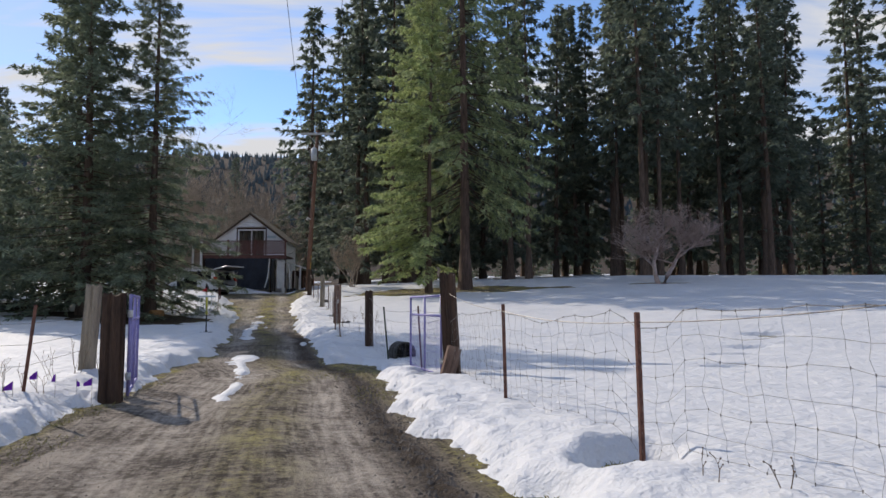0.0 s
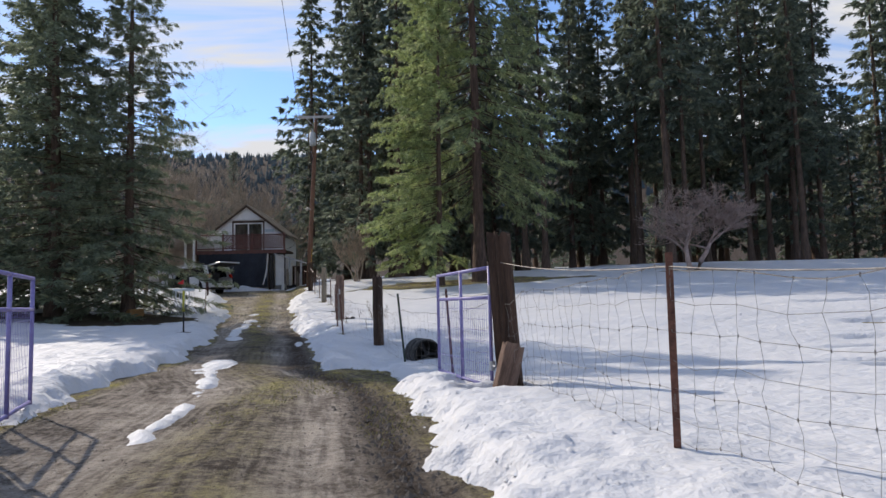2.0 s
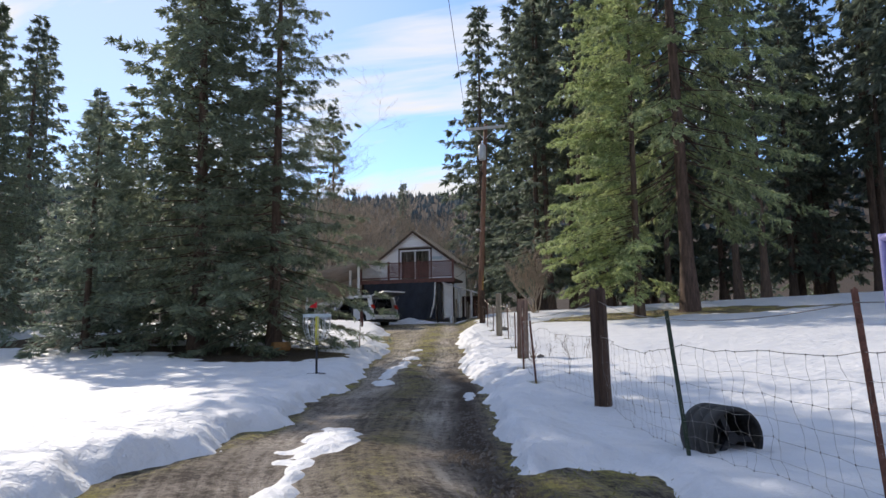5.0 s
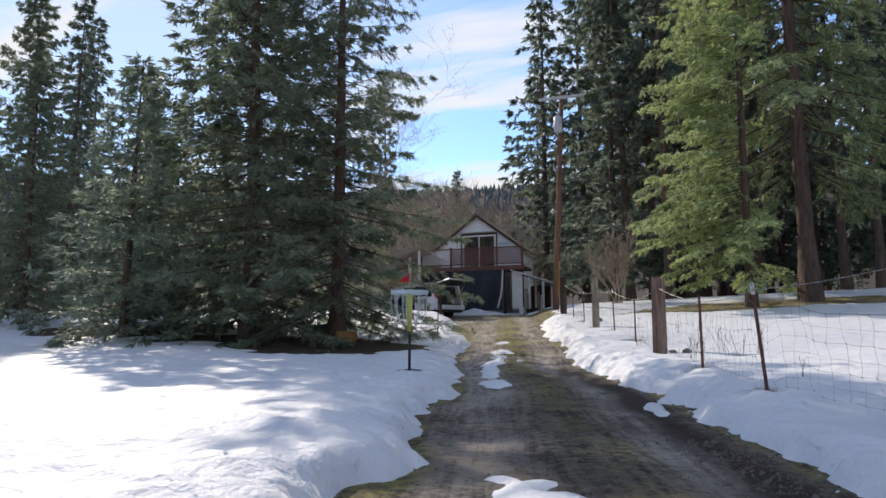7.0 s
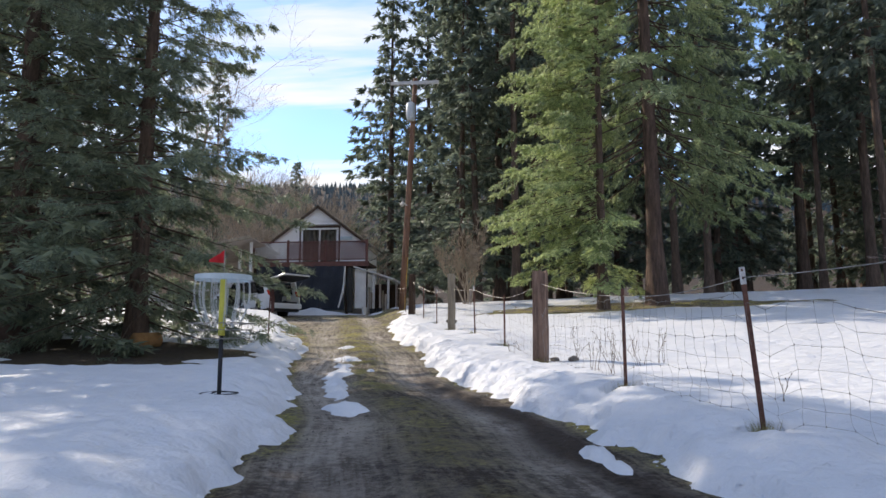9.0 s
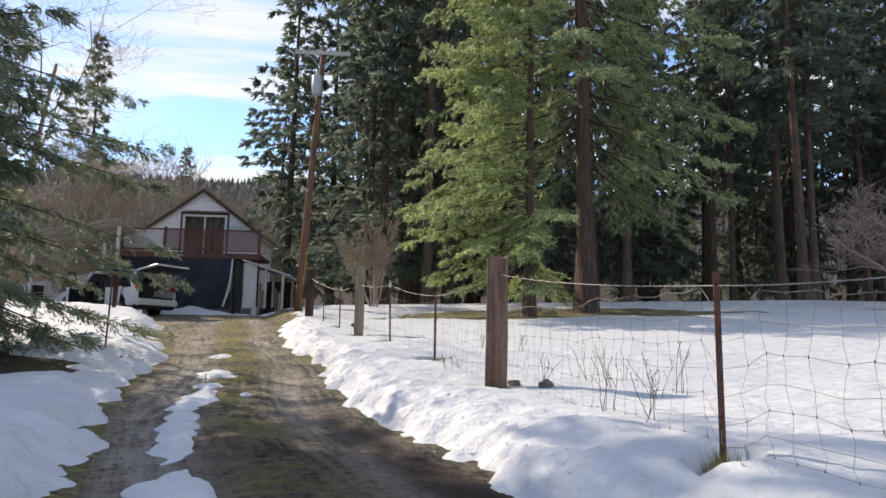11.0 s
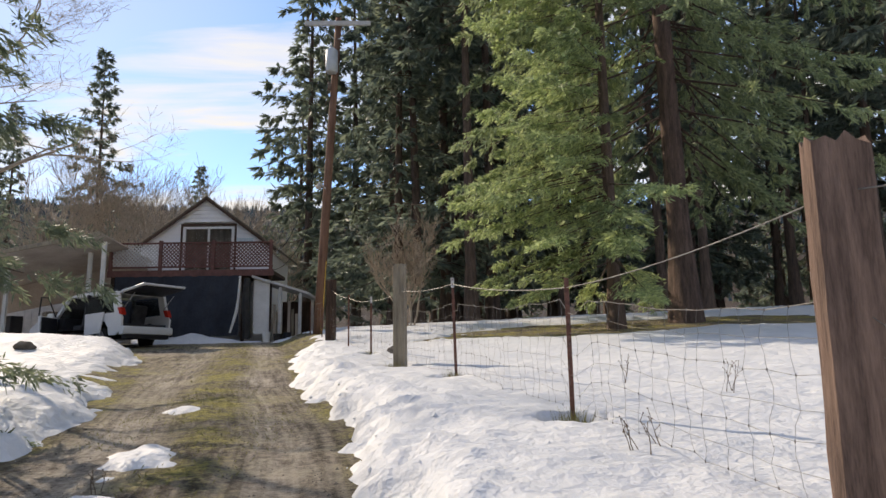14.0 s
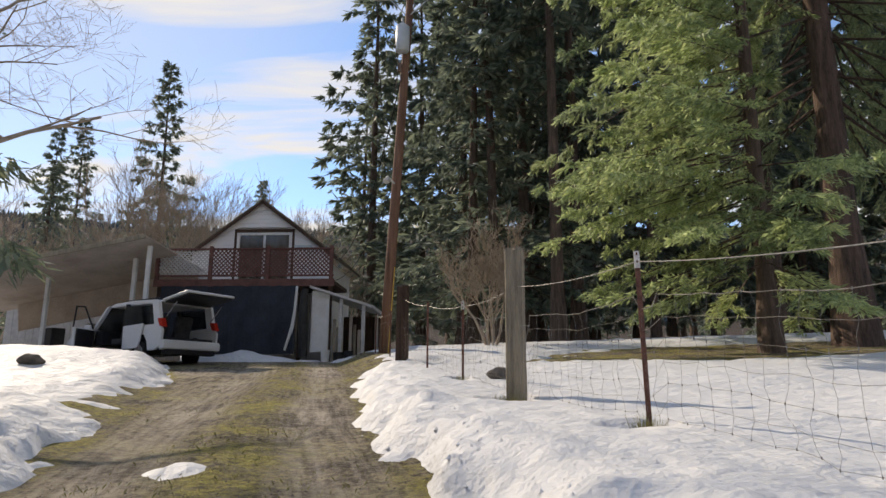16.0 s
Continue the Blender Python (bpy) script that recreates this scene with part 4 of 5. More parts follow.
def pipe_gate(name, at, far, label):
    a, b = Vector((*at, 0)), Vector((*far, 0))
    ln = (b - a).length
    g = thing(name, (at[0], at[1], top((at[0] + far[0]) / 2, (at[1] + far[1]) / 2) + 0.06), label, "gate", "pipe gates", turn=math.degrees(math.atan2(b.y - a.y, b.x - a.x)))
    zs = (0.06, 1.06, 1.40)
    for z in zs:
        part("rail", tube(bmesh.new(), [(0, 0, z), (ln, 0, z)], 0.021, 8), M_PURPLE, g, smooth=True)
    for x in (0.0, ln * 0.5, ln):
        part("upright", tube(bmesh.new(), [(x, 0, 0.03), (x, 0, 1.42)], 0.022, 8), M_PURPLE, g, smooth=True)
    bm = bmesh.new()
    for k in range(1, int(ln / 0.072)):
        tube(bm, [(k * 0.072, 0.02, 0.05), (k * 0.072, 0.02, 1.07)], 0.0026, 3, False)
    for k in range(1, 8):
        tube(bm, [(0, 0.026, 0.06 + k * 0.125), (ln, 0.026, 0.06 + k * 0.125)], 0.0026, 3, False)
    part("wire_panel", bm, M_PURPLE, g, "welded wire panel")
    for z in (0.3, 1.15):
        bm = tube(bmesh.new(), [(0, 0, z), (-0.12, 0.0, z)], 0.014, 6)
        tube(bm, [(-0.02, 0, z - 0.05), (-0.02, 0, z + 0.05)], 0.036, 8)
        part("hinge", bm, M_STEELGREY, g, "galvanised hinge")
    return g


pipe_gate("pipe_gate", (3.00, 0.68), (2.38, 2.75), "lilac pipe gate with wire panel standing open")
pipe_gate("pipe_gate", (-1.27, -1.50), (-2.05, 0.45), "lilac pipe gate folded back beside the yard")


def lone_post(x, y, w, h, mat, seed, label, turn=0, lean=(0, 0)):
    ob = part("gate_post" if h > 1.4 else "wooden_post", wood_post(bmesh.new(), w, w * 0.9, h, seed, lean), mat)
    ob.matrix_world = pose(x, y, top(x, y), 0, 0, turn)
    return tagged(ob, label, "post")


lone_post(-1.44, -1.62, 0.27, 1.42, M_DARKWOOD, 71, "dark square wooden gate post in the snow", 10)
lone_post(-2.65, 0.0, 0.23, 1.30, M_GREYWOOD, 72, "pale split old fence post", 5, (0.08, 0))
bm = wood_post(bmesh.new(), 0.26, 0.20, 0.54, 73, (-0.04, 0), 0.02)
brace = part("log_brace", bm, M_POSTWOOD)
brace.matrix_world = pose(3.10, 0.20, top(3.10, 0.20), -10, 20, 10)
tagged(brace, "short split log leaning against the gate post", "log")
left_fence = thing("wire_fence", (0, 0, 0), "sagging wire on a steel post among weeds", "fence")
lz = top(-1.95, -2.7)
steel_post(left_fence, (-1.95, -2.7, lz), 1.03, (0.1, 0), False, M_RUST)
for h in (0.3, 0.55, 0.8):
    part("line_wire", tube(bmesh.new(), [(-2.6, -0.1, top(-2.6, 0) + h), (-1.93, -2.7, lz + h), (-4.5, -5.5, top(-4.5, -5.5) + h - 0.05)], 0.003, 3, False), M_WIRE, left_fence)


def marker_flag(x, y, h, turn):
    f = thing("marker_flag", (x, y, top(x, y)), "small purple marker flag on a wire stake", "flag", "purple marker flags", turn=turn)
    part("stake", tube(bmesh.new(), [(0, 0, -0.05), (0, 0, h)], 0.0025, 4), M_WIRE, f)
    bm = bmesh.new()
    for k in range(5):
        for s in (0, 1):
            bm.verts.new((0.004 + k * 0.024, 0.012 * math.sin(k * 1.4), h - s * (0.10 - k * 0.016) - k * 0.018))
    bm.verts.ensure_lookup_table()
    for k in range(4):
        bm.faces.new((bm.verts[2 * k], bm.verts[2 * k + 1], bm.verts[2 * k + 3], bm.verts[2 * k + 2]))
    bmesh.ops.solidify(bm, geom=bm.faces[:], thickness=0.002)
    part("pennant", bm, M_PURPLEFLAG, f)


for x, y, h, t_ in ((-1.98, -2.85, 0.17, 200), (-1.88, -2.55, 0.26, 180), (-1.86, -2.2, 0.30, 150), (-1.55, -1.9, 0.33, 210), (-1.7, -2.0, 0.2, 100)):
    marker_flag(x, y, h, t_)

# the plastic drum lying by the fence
drum = thing("plastic_drum", (2.0, 6.0, top(2.0, 6.0) - 0.15), "black ribbed plastic drum lying in the snow with an open end", "drum", turn=-62)
drum.scale = (0.9, 0.9, 0.9)
bm = bmesh.new()
ring_pts = [(-0.26, 0.29), (-0.24, 0.31), (-0.13, 0.31), (-0.115, 0.295), (-0.10, 0.31), (0.06, 0.31), (0.075, 0.295), (0.09, 0.31), (0.24, 0.31), (0.26, 0.30), (0.265, 0.27), (0.24, 0.265), (-0.2, 0.262), (-0.22, 0.1), (-0.22, 0.0)]
loops = []
for px, pr in ring_pts:
    loops.append([bm.verts.new((px, pr * math.cos(6.2832 * k / 28), 0.28 + pr * math.sin(6.2832 * k / 28))) for k in range(28)])
for a, b in zip(loops, loops[1:]):
    for k in range(28):
        bm.faces.new((a[k], a[(k + 1) % 28], b[(k + 1) % 28], b[k]))
bmesh.ops.remove_doubles(bm, verts=bm.verts, dist=0.0005)
part("shell", bm, M_BLACK, drum, smooth=True)
bm = bmesh.new()
for a in (0.4, 2.5, 4.6):
    box(bm, -0.02, 0.02, -0.03, 0.03, 0.02, 0.24, 0.006, pose(0.15, 0, 0.28, math.degrees(a), 0, 0))
tube(bm, [(0.08, 0, 0.28), (0.2, 0, 0.28)], 0.06, 10)
part("hub", bm, M_TRIM, drum)
bm = bmesh.new()
bmesh.ops.create_icosphere(bm, subdivisions=2, radius=0.09)
for v in bm.verts:
    v.co = Vector((v.co.x * 0.9 + 0.14, v.co.y - 0.10, 0.10 + v.co.z * 0.6)) + 0.02 * noise.noise_vector(v.co * 20)
part("snow_clump", bm, M_SNOW, drum, "clump of snow inside the drum", True)

# ---- disc basket ----
bx, by = -5.25, 12.68
basket = thing("disc_golf_basket", (bx, by, top(bx, by) - 0.07), "disc golf basket with hanging chains, yellow sleeve and red flag", "disc basket", turn=20)
part("pole", tube(bmesh.new(), [(0, 0, -0.1), (0, 0, 0.72)], 0.024, 10), M_TRIM, basket, "black steel pole", True)
part("flag_pole", tube(bmesh.new(), [(0, 0, 1.3), (0, 0, 1.64)], 0.006, 6), M_WIRE, basket)
part("sleeve", tube(bmesh.new(), [(0, 0, 0.70), (0, 0, 1.31)], 0.036, 12), M_YELLOW, basket, "yellow plastic sleeve", True)


def hoop(bm, r, z, t, sides=36):
    pts = [(r * math.cos(6.2832 * k / sides), r * math.sin(6.2832 * k / sides), z) for k in range(sides + 1)]
    return tube(bm, pts, t, 5, False)


bm = bmesh.new()
prof = ((0.295, 1.30), (0.302, 1.30), (0.302, 1.355), (0.295, 1.355))
loops = [[bm.verts.new((r_ * math.cos(6.2832 * k / 40), r_ * math.sin(6.2832 * k / 40), z_)) for k in range(40)] for r_, z_ in prof]
for a, b in zip(loops, loops[1:] + loops[:1]):
    for k in range(40):
        bm.faces.new((a[k], a[(k + 1) % 40], b[(k + 1) % 40], b[k]))
part("top_band", bm, M_BAND, basket, "pale blue-grey band")
bm = bmesh.new()
for k in range(4):
    a = 1.5708 * k
    tube(bm, [(0.03 * math.cos(a), 0.03 * math.sin(a), 1.31), (0.297 * math.cos(a), 0.297 * math.sin(a), 1.33)], 0.006, 5, False)
part("spokes", bm, M_BAND, basket)


def chain(bm, a, b, sag):
    n = 22
    pts = [Vector(a).lerp(Vector(b), i / n) + Vector((a[0], a[1], 0)).normalized() * sag * 4 * (i / n) * (1 - i / n) for i in range(n + 1)]
    for i in range(n):
        p, q = pts[i], pts[i + 1]
        d = (q - p).normalized()
        s = d.cross(Vector((a[1], -a[0], 0.3) if i % 2 else (a[0], a[1], 0.2))).normalized() * 0.007
        tube(bm, [p + s, q + s + d * 0.006], 0.0032, 3, False)
        tube(bm, [p - s, q - s + d * 0.006], 0.0032, 3, False)


for k in range(18):
    a = 6.2832 * k / 18
    r0, r1, z1 = (0.285, 0.19, 0.82) if k % 2 else (0.20, 0.12, 0.80)
    bm = bmesh.new()
    chain(bm, (r0 * math.cos(a), r0 * math.sin(a), 1.31), (r1 * math.cos(a), r1 * math.sin(a), z1), 0.05)
    part("chain", bm, M_CHAIN, basket)
bm = bmesh.new()
hoop(bm, 0.345, 0.83, 0.005)
hoop(bm, 0.335, 0.76, 0.003)
hoop(bm, 0.31, 0.67, 0.004)
hoop(bm, 0.17, 0.665, 0.005)
for k in range(20):
    a = 6.2832 * k / 20
    c, s = math.cos(a), math.sin(a)
    tube(bm, [(0.345 * c, 0.345 * s, 0.83), (0.31 * c, 0.31 * s, 0.67), (0.03 * c, 0.03 * s, 0.66)], 0.0025, 3, False)
part("tray", bm, M_WIRE, basket, "thin grey wire tray")
bm = bmesh.new()
hoop(bm, 0.20, 0.085, 0.006)
for k in range(3):
    a = 2.0944 * k
    tube(bm, [(0, 0, 0.11), (0.2 * math.cos(a), 0.2 * math.sin(a), 0.085)], 0.006, 4, False)
part("foot_ring", bm, M_TRIM, basket)
bm = bmesh.new()
for k in range(7):
    f = k / 6
    for s in (0, 1):
        bm.verts.new((-0.006 - 0.17 * f, 0.014 * math.sin(f * 5), 1.64 - 0.06 * f - s * 0.145 * (1 - f * 0.85) - 0.05 * f))
bm.verts.ensure_lookup_table()
for k in range(6):
    bm.faces.new((bm.verts[2 * k], bm.verts[2 * k + 1], bm.verts[2 * k + 3], bm.verts[2 * k + 2]))
bmesh.ops.solidify(bm, geom=bm.faces[:], thickness=0.003)
fl = part("pennant", bm, M_REDFLAG, basket, "red cloth pennant")
fl.matrix_basis = pose(0, 0, 0, 0, 0, -25)

stand = thing("post_feeder", (-7.95, 21.8, top(-7.95, 21.8)), "thin rusty post with a flat tray beside the snow", "post")
part("post", tube(bmesh.new(), [(0, 0, -0.2), (0.03, 0, 1.36)], 0.016, 6), M_RUST, stand)
part("tray", box(bmesh.new(), -0.22, 0.28, -0.15, 0.15, 1.36, 1.39, 0.008), M_TRIM, stand)
bm = bmesh.new()
for k in range(6):
    tube(bm, [(0.04 + 0.01 * k, 0.02, 1.34), (0.05 + 0.014 * k, 0.03, 1.0 + 0.03 * (k % 3)), (0.06 + 0.012 * k, 0.02, 0.72 + 0.05 * (k % 2))], 0.012, 4, False)
part("ribbon", bm, M_REDWOOD, stand, "faded red cloth strips")

# ---- utility pole and lines ----
px, py = -7.15, 39.0
pz = top(px, py)
pole = thing("utility_pole", (px, py, pz), "tall brown utility pole with crossarm and grey transformer", "utility pole")
LEAN = 0.052
part("shaft", tube(bmesh.new(), [(LEAN * z, 0, z) for z in (-0.4, 3, 6, 9, 12.1)], [0.17, 0.16, 0.15, 0.135, 0.12], 14), M_POLEWOOD, pole, smooth=True)
part("crossarm", box(bmesh.new(), -1.25 + LEAN * 11.8, 1.25 + LEAN * 11.8, -0.20, -0.10, 11.73, 11.9, 0.01), M_LATTICE, pole, "weathered grey crossarm")
for s in (-1, 1):
    part("brace", tube(bmesh.new(), [(LEAN * 11 + s * 0.08, -0.16, 11.15), (LEAN * 11.8 + s * 0.7, -0.16, 11.77)], 0.02, 5), M_STEELGREY, pole)
for s in (-1.15, -0.55, 0.6, 1.15):
    bm = bmesh.new()
    tube(bm, [(s + LEAN * 11.8, -0.15, 11.88), (s + LEAN * 11.8, -0.15, 11.95), (s + LEAN * 11.8, -0.15, 12.02)], [0.03, 0.05, 0.025], 8)
    part("insulator", bm, M_CERAMIC, pole)
bm = bmesh.new()
tube(bm, [(0.42, -0.28, 9.75), (0.42, -0.28, 9.8), (0.42, -0.28, 10.62), (0.42, -0.28, 10.72)], [0.2, 0.23, 0.23, 0.12], 14)
tube(bm, [(0.42, -0.28, 10.7), (0.40, -0.28, 10.95)], 0.04, 6)
part("transformer", bm, M_STEELGREY, pole, "grey steel transformer can", True)
bm = bmesh.new()
tube(bm, [(0.33, -0.16, 9.1), (0.33, -0.16, 9.4)], 0.06, 8)
tube(bm, [(0.10, -0.2, 10.9), (0.16, -0.4, 10.2), (0.30, -0.3, 9.2), (0.2, -0.2, 8.4)], 0.012, 4)
part("cutout", bm, M_CERAMIC, pole)
part("yard_lamp", tube(bmesh.new(), [(0.24, -0.1, 5.3), (0.05, -0.42, 5.42), (0.02, -0.5, 5.25)], [0.03, 0.05, 0.11], 8), M_POSTTIP, pole, "small pale lamp")
part("guy_guard", tube(bmesh.new(), [(0.16, -0.24, 0.0), (0.30, -0.20, 2.6)], 0.014, 6), M_YGUARD, pole, "yellow guard on the ground wire")


def cable(name, a, b, sag, r, label):
    pts = [Vector(a).lerp(Vector(b), i / 16) - Vector((0, 0, sag * 4 * (i / 16) * (1 - i / 16))) for i in range(17)]
    return tagged(part(name, tube(bmesh.new(), pts, r, 4, False), M_CABLE), label, "cable")


top_x = px + LEAN * 11.8
for s in (-1.15, 1.15):
    cable("power_line", (top_x + s, py - 0.15, pz + 12.0), (9 + s, -45, 15.5), 0.6, 0.012, "black power line from the utility pole")
    cable("power_line", (top_x + s, py - 0.15, pz + 12.0), (-16 + s, 110, 22), 1.2, 0.012, "black power line from the utility pole")
cable("service_line", (px + 0.4, py - 0.2, pz + 9.0), (-10.1, 45.0, 7.5), 1.5, 0.016, "black service line sagging to the house")
cable("service_line", (px + 0.2, py, pz + 5.4), (-10.0, 44.6, 6.6), 0.7, 0.014, "pale service line to the house")

# ---- house ----
HX0, HX1, HY, HZ = -16.4, -10.3, 45.5, 3.45
house = thing("house", (-13.35, HY, HZ), "two-storey gabled house with pale siding and a deck over the garage", "house")
house_inv = house.matrix_world.inverted()


def hp(name, bm, mat, label="", parent=None):
    ob = part(name, bm, mat, parent or house, label)
    if parent is None:
        ob.matrix_basis = house_inv
    return ob


AP, EV = 10.1, 7.8
hp("side_wall", box(bmesh.new(), HX0 + 0.25, HX0 + 0.45, HY + 0.2, HY + 4.6, HZ - 0.3, 7.6), M_SIDING)
hp("side_wall", box(bmesh.new(), HX1 - 0.45, HX1 - 0.25, HY + 0.2, HY + 4.6, HZ - 0.3, 7.6), M_SIDING)
bm = bmesh.new()
vs = [bm.verts.new((x, HY + 4.5, z)) for x, z in ((HX0 + 0.5, HZ - 0.3), (HX1 - 0.5, HZ - 0.3), (HX1 - 0.5, EV), (-13.35, AP - 0.25), (HX0 + 0.5, EV))]
bm.faces.new(vs)
hp("rear_wall", bm, M_SIDING)
hp("lower_wall", box(bmesh.new(), HX0 + 0.25, HX1 - 0.25, HY, HY + 0.2, HZ - 0.3, 6.15), M_SIDING)
# gable wall in horizontal boards, with the opening for the glass door left free
WX0, WX1, WZ0, WZ1 = -14.42, -12.07, 6.42, 8.92
slope = (AP - EV) / ((HX1 - HX0) / 2)
z = 6.4
while z < AP - 0.12:
    zt = min(z + 0.185, AP - 0.02)
    wide = [min((HX1 - HX0) / 2 - 0.12, (AP - q) / slope) for q in (z + 0.006, zt)]
    runs = [(-13.35 - wide[0], -13.35 + wide[0], -13.35 - wide[1], -13.35 + wide[1])]
    if z < WZ1:
        runs = [(-13.35 - wide[0], WX0, -13.35 - wide[1], WX0), (WX1, -13.35 + wide[0], WX1, -13.35 + wide[1])]
    for a0, b0, a1, b1 in runs:
        bm = bmesh.new()
        box(bm, 0, 1, HY - 0.026, HY + 0.1, 0, 1)
        for v in bm.verts:
            low = v.co.z < 0.5
            v.co = Vector(((a0 if low else a1) if v.co.x < 0.5 else (b0 if low else b1), v.co.y + (0.014 if not low and v.co.y < HY else 0), z + 0.006 if low else zt))
        hp("siding_board", bm, M_SIDING)
    z += 0.185
bm = bmesh.new()
vs = [bm.verts.new((x, HY + 0.12, zz)) for x, zz in ((HX0 + 0.3, 6.2), (WX0, 6.2), (WX0, WZ1), (WX1, WZ1), (WX1, 6.2), (HX1 - 0.3, 6.2), (HX1 - 0.3, EV), (-13.35, AP - 0.12), (HX0 + 0.3, EV))]
bm.faces.new(vs)
hp("gable_backing", bm, M_SIDING)
for s in (-1, 1):
    bm = bmesh.new()
    ex = -13.35 + s * ((HX1 - HX0) / 2 + 0.2)
    ez = EV - 0.2 * slope
    a = [(-13.35, AP), (ex, ez), (ex, ez + 0.1), (-13.35, AP + 0.1)]
    f = [bm.verts.new((x, HY - 0.22, zz)) for x, zz in a]
    g = [bm.verts.new((x, HY + 4.9, zz)) for x, zz in a]
    bm.faces.new(f)
    bm.faces.new(g[::-1])
    for k in range(4):
        bm.faces.new((f[k], f[(k + 1) % 4], g[(k + 1) % 4], g[k]))
    hp("roof_slope", bm, M_ROOF, "mossy brown shingle roof")
    bm = bmesh.new()
    box(bm, 0, math.hypot(ex + 13.35, AP - ez), -0.03, 0.0, *((-0.10, 0.02) if s > 0 else (-0.02, 0.10)), 0.004, Matrix.Translation((-13.35, HY - 0.222, AP)) @ Euler((0, math.atan2(AP - ez, s * abs(ex + 13.35)), 0)).to_matrix().to_4x4())
    hp("bargeboard", bm, M_DARKWOOD, "dark brown bargeboard")
door = hp("glass_door", box(bmesh.new(), WX0 - 0.1, WX1 + 0.1, HY - 0.045, HY + 0.05, WZ1 - 0.14, WZ1, 0.006), M_DARKWOOD, "brown framed sliding glass door")
for a, b, zz0, zz1 in ((WX0, WX0 + 0.13, WZ0, WZ1 - 0.142), (WX1 - 0.13, WX1, WZ0, WZ1 - 0.142), (-13.29, -13.20, WZ0, WZ1 - 0.142)):
    part("frame", box(bmesh.new(), a, b, HY - 0.03, HY + 0.05, zz0, zz1, 0.006), M_WHITE, door)
part("head_trim", box(bmesh.new(), WX0 + 0.13, WX1 - 0.13, HY - 0.035, HY + 0.03, WZ1 - 0.25, WZ1 - 0.143, 0.005), M_WHITE, door)
for a, b in ((WX0 - 0.1, WX0 - 0.002), (WX1 + 0.002, WX1 + 0.1)):
    part("outer_trim", box(bmesh.new(), a, b, HY - 0.045, HY + 0.05, WZ0, WZ1 - 0.142, 0.006), M_DARKWOOD, door)
for a, b in ((WX0 + 0.13, -13.29), (-13.20, WX1 - 0.13)):
    part("pane", box(bmesh.new(), a, b, HY + 0.0, HY + 0.012, WZ0, WZ1 - 0.252), M_GLASS, door)
bm = bmesh.new()
for k in range(40):
    x = WX0 + 0.1 + (WX1 - WX0 - 0.2) * k / 39
    for zz in (WZ0, WZ1 - 0.2):
        bm.verts.new((x, HY + 0.16 + 0.03 * math.sin(k * 1.3), zz))
bm.verts.ensure_lookup_table()
for k in range(39):
    bm.faces.new((bm.verts[2 * k], bm.verts[2 * k + 1], bm.verts[2 * k + 3], bm.verts[2 * k + 2]))
hp("curtain", bm, M_CURTAIN, "drawn brown curtain behind the glass")
hp("small_window", box(bmesh.new(), -11.95, -11.2, HY - 0.06, HY - 0.02, 8.02, 8.22, 0.01), M_BAND, "pale blue box on the gable wall")
# deck with lattice rail
DY = 43.0
hp("deck_floor", box(bmesh.new(), -16.5, -9.7, DY, HY - 0.02, 6.22, 6.36), M_DARKWOOD)
hp("deck_fascia", box(bmesh.new(), -16.55, -9.66, DY - 0.05, DY - 0.002, 6.12, 6.40, 0.008), M_REDWOOD, "faded red fascia board")
rail = hp("rail_cap", box(bmesh.new(), -16.5, -9.7, DY - 0.08, DY + 0.07, 7.52, 7.58, 0.008), M_REDWOOD, "faded red handrail")
hp("bottom_rail", box(bmesh.new(), -16.5, -9.7, DY - 0.03, DY + 0.03, 6.5, 6.57, 0.006), M_REDWOOD)
for x in (-16.45, -14.4, -12.2, -9.8):
    hp("rail_post", box(bmesh.new(), x - 0.065, x + 0.065, DY - 0.07, DY + 0.06, 6.40, 7.66, 0.008), M_REDWOOD)
for a, b in ((-16.38, -14.47), (-14.33, -12.27), (-12.13, -9.87)):
    bm = bmesh.new()
    w, h = b - a, 0.94
    n = int((w + h) / 0.155)
    for k in range(n):
        s = k * 0.155
        x0, z0 = max(0, s - h), min(h, s)
        x1, z1 = min(w, s), max(0, s - w)
        for flip, yo in ((0, 0.0), (1, 0.012)):
            p0, p1 = ((a + x0, z0), (a + x1, z1)) if not flip else ((b - x0, z0), (b - x1, z1))
            d = Vector((p1[0] - p0[0], 0, p1[1] - p0[1]))
            if d.length > 0.05:
                box(bm, 0, d.length, -0.005, 0.005, -0.024, 0.024, 0, Matrix.Translation((p0[0], DY + yo, 6.57 + p0[1])) @ Euler((0, math.atan2(-d.z, d.x), 0)).to_matrix().to_4x4())
    hp("lattice_panel", bm, M_LATTICE if a < -15 else M_REDWOOD, "diagonal wooden lattice")
for x in (-16.4, -14.9, -10.95, -9.85):
    hp("deck_post", box(bmesh.new(), x - 0.07, x + 0.07, DY + 0.14, DY + 0.28, HZ - 0.4, 6.22, 0.006), M_DARKWOOD)
# tarp hung under the deck
bm = bmesh.new()
nx_, nz_ = 46, 14
for j in range(nz_ + 1):
    for i in range(nx_ + 1):
        x = -16.2 + 5.15 * i / nx_
        zz = 6.14 - (6.14 - 3.62) * j / nz_
        bm.verts.new((x, DY - 0.06 + 0.035 * math.sin(x * 5.2 + j * 0.12) * (0.3 + j / nz_) + 0.02 * math.sin(x * 13 + j * 0.4), zz))
bm.verts.ensure_lookup_table()
for j in range(nz_):
    for i in range(nx_):
        q = j * (nx_ + 1) + i
        bm.faces.new((bm.verts[q], bm.verts[q + 1], bm.verts[q + nx_ + 2], bm.verts[q + nx_ + 1]))
hp("tarp", bm, M_TARP, "dark blue tarp closing the garage")
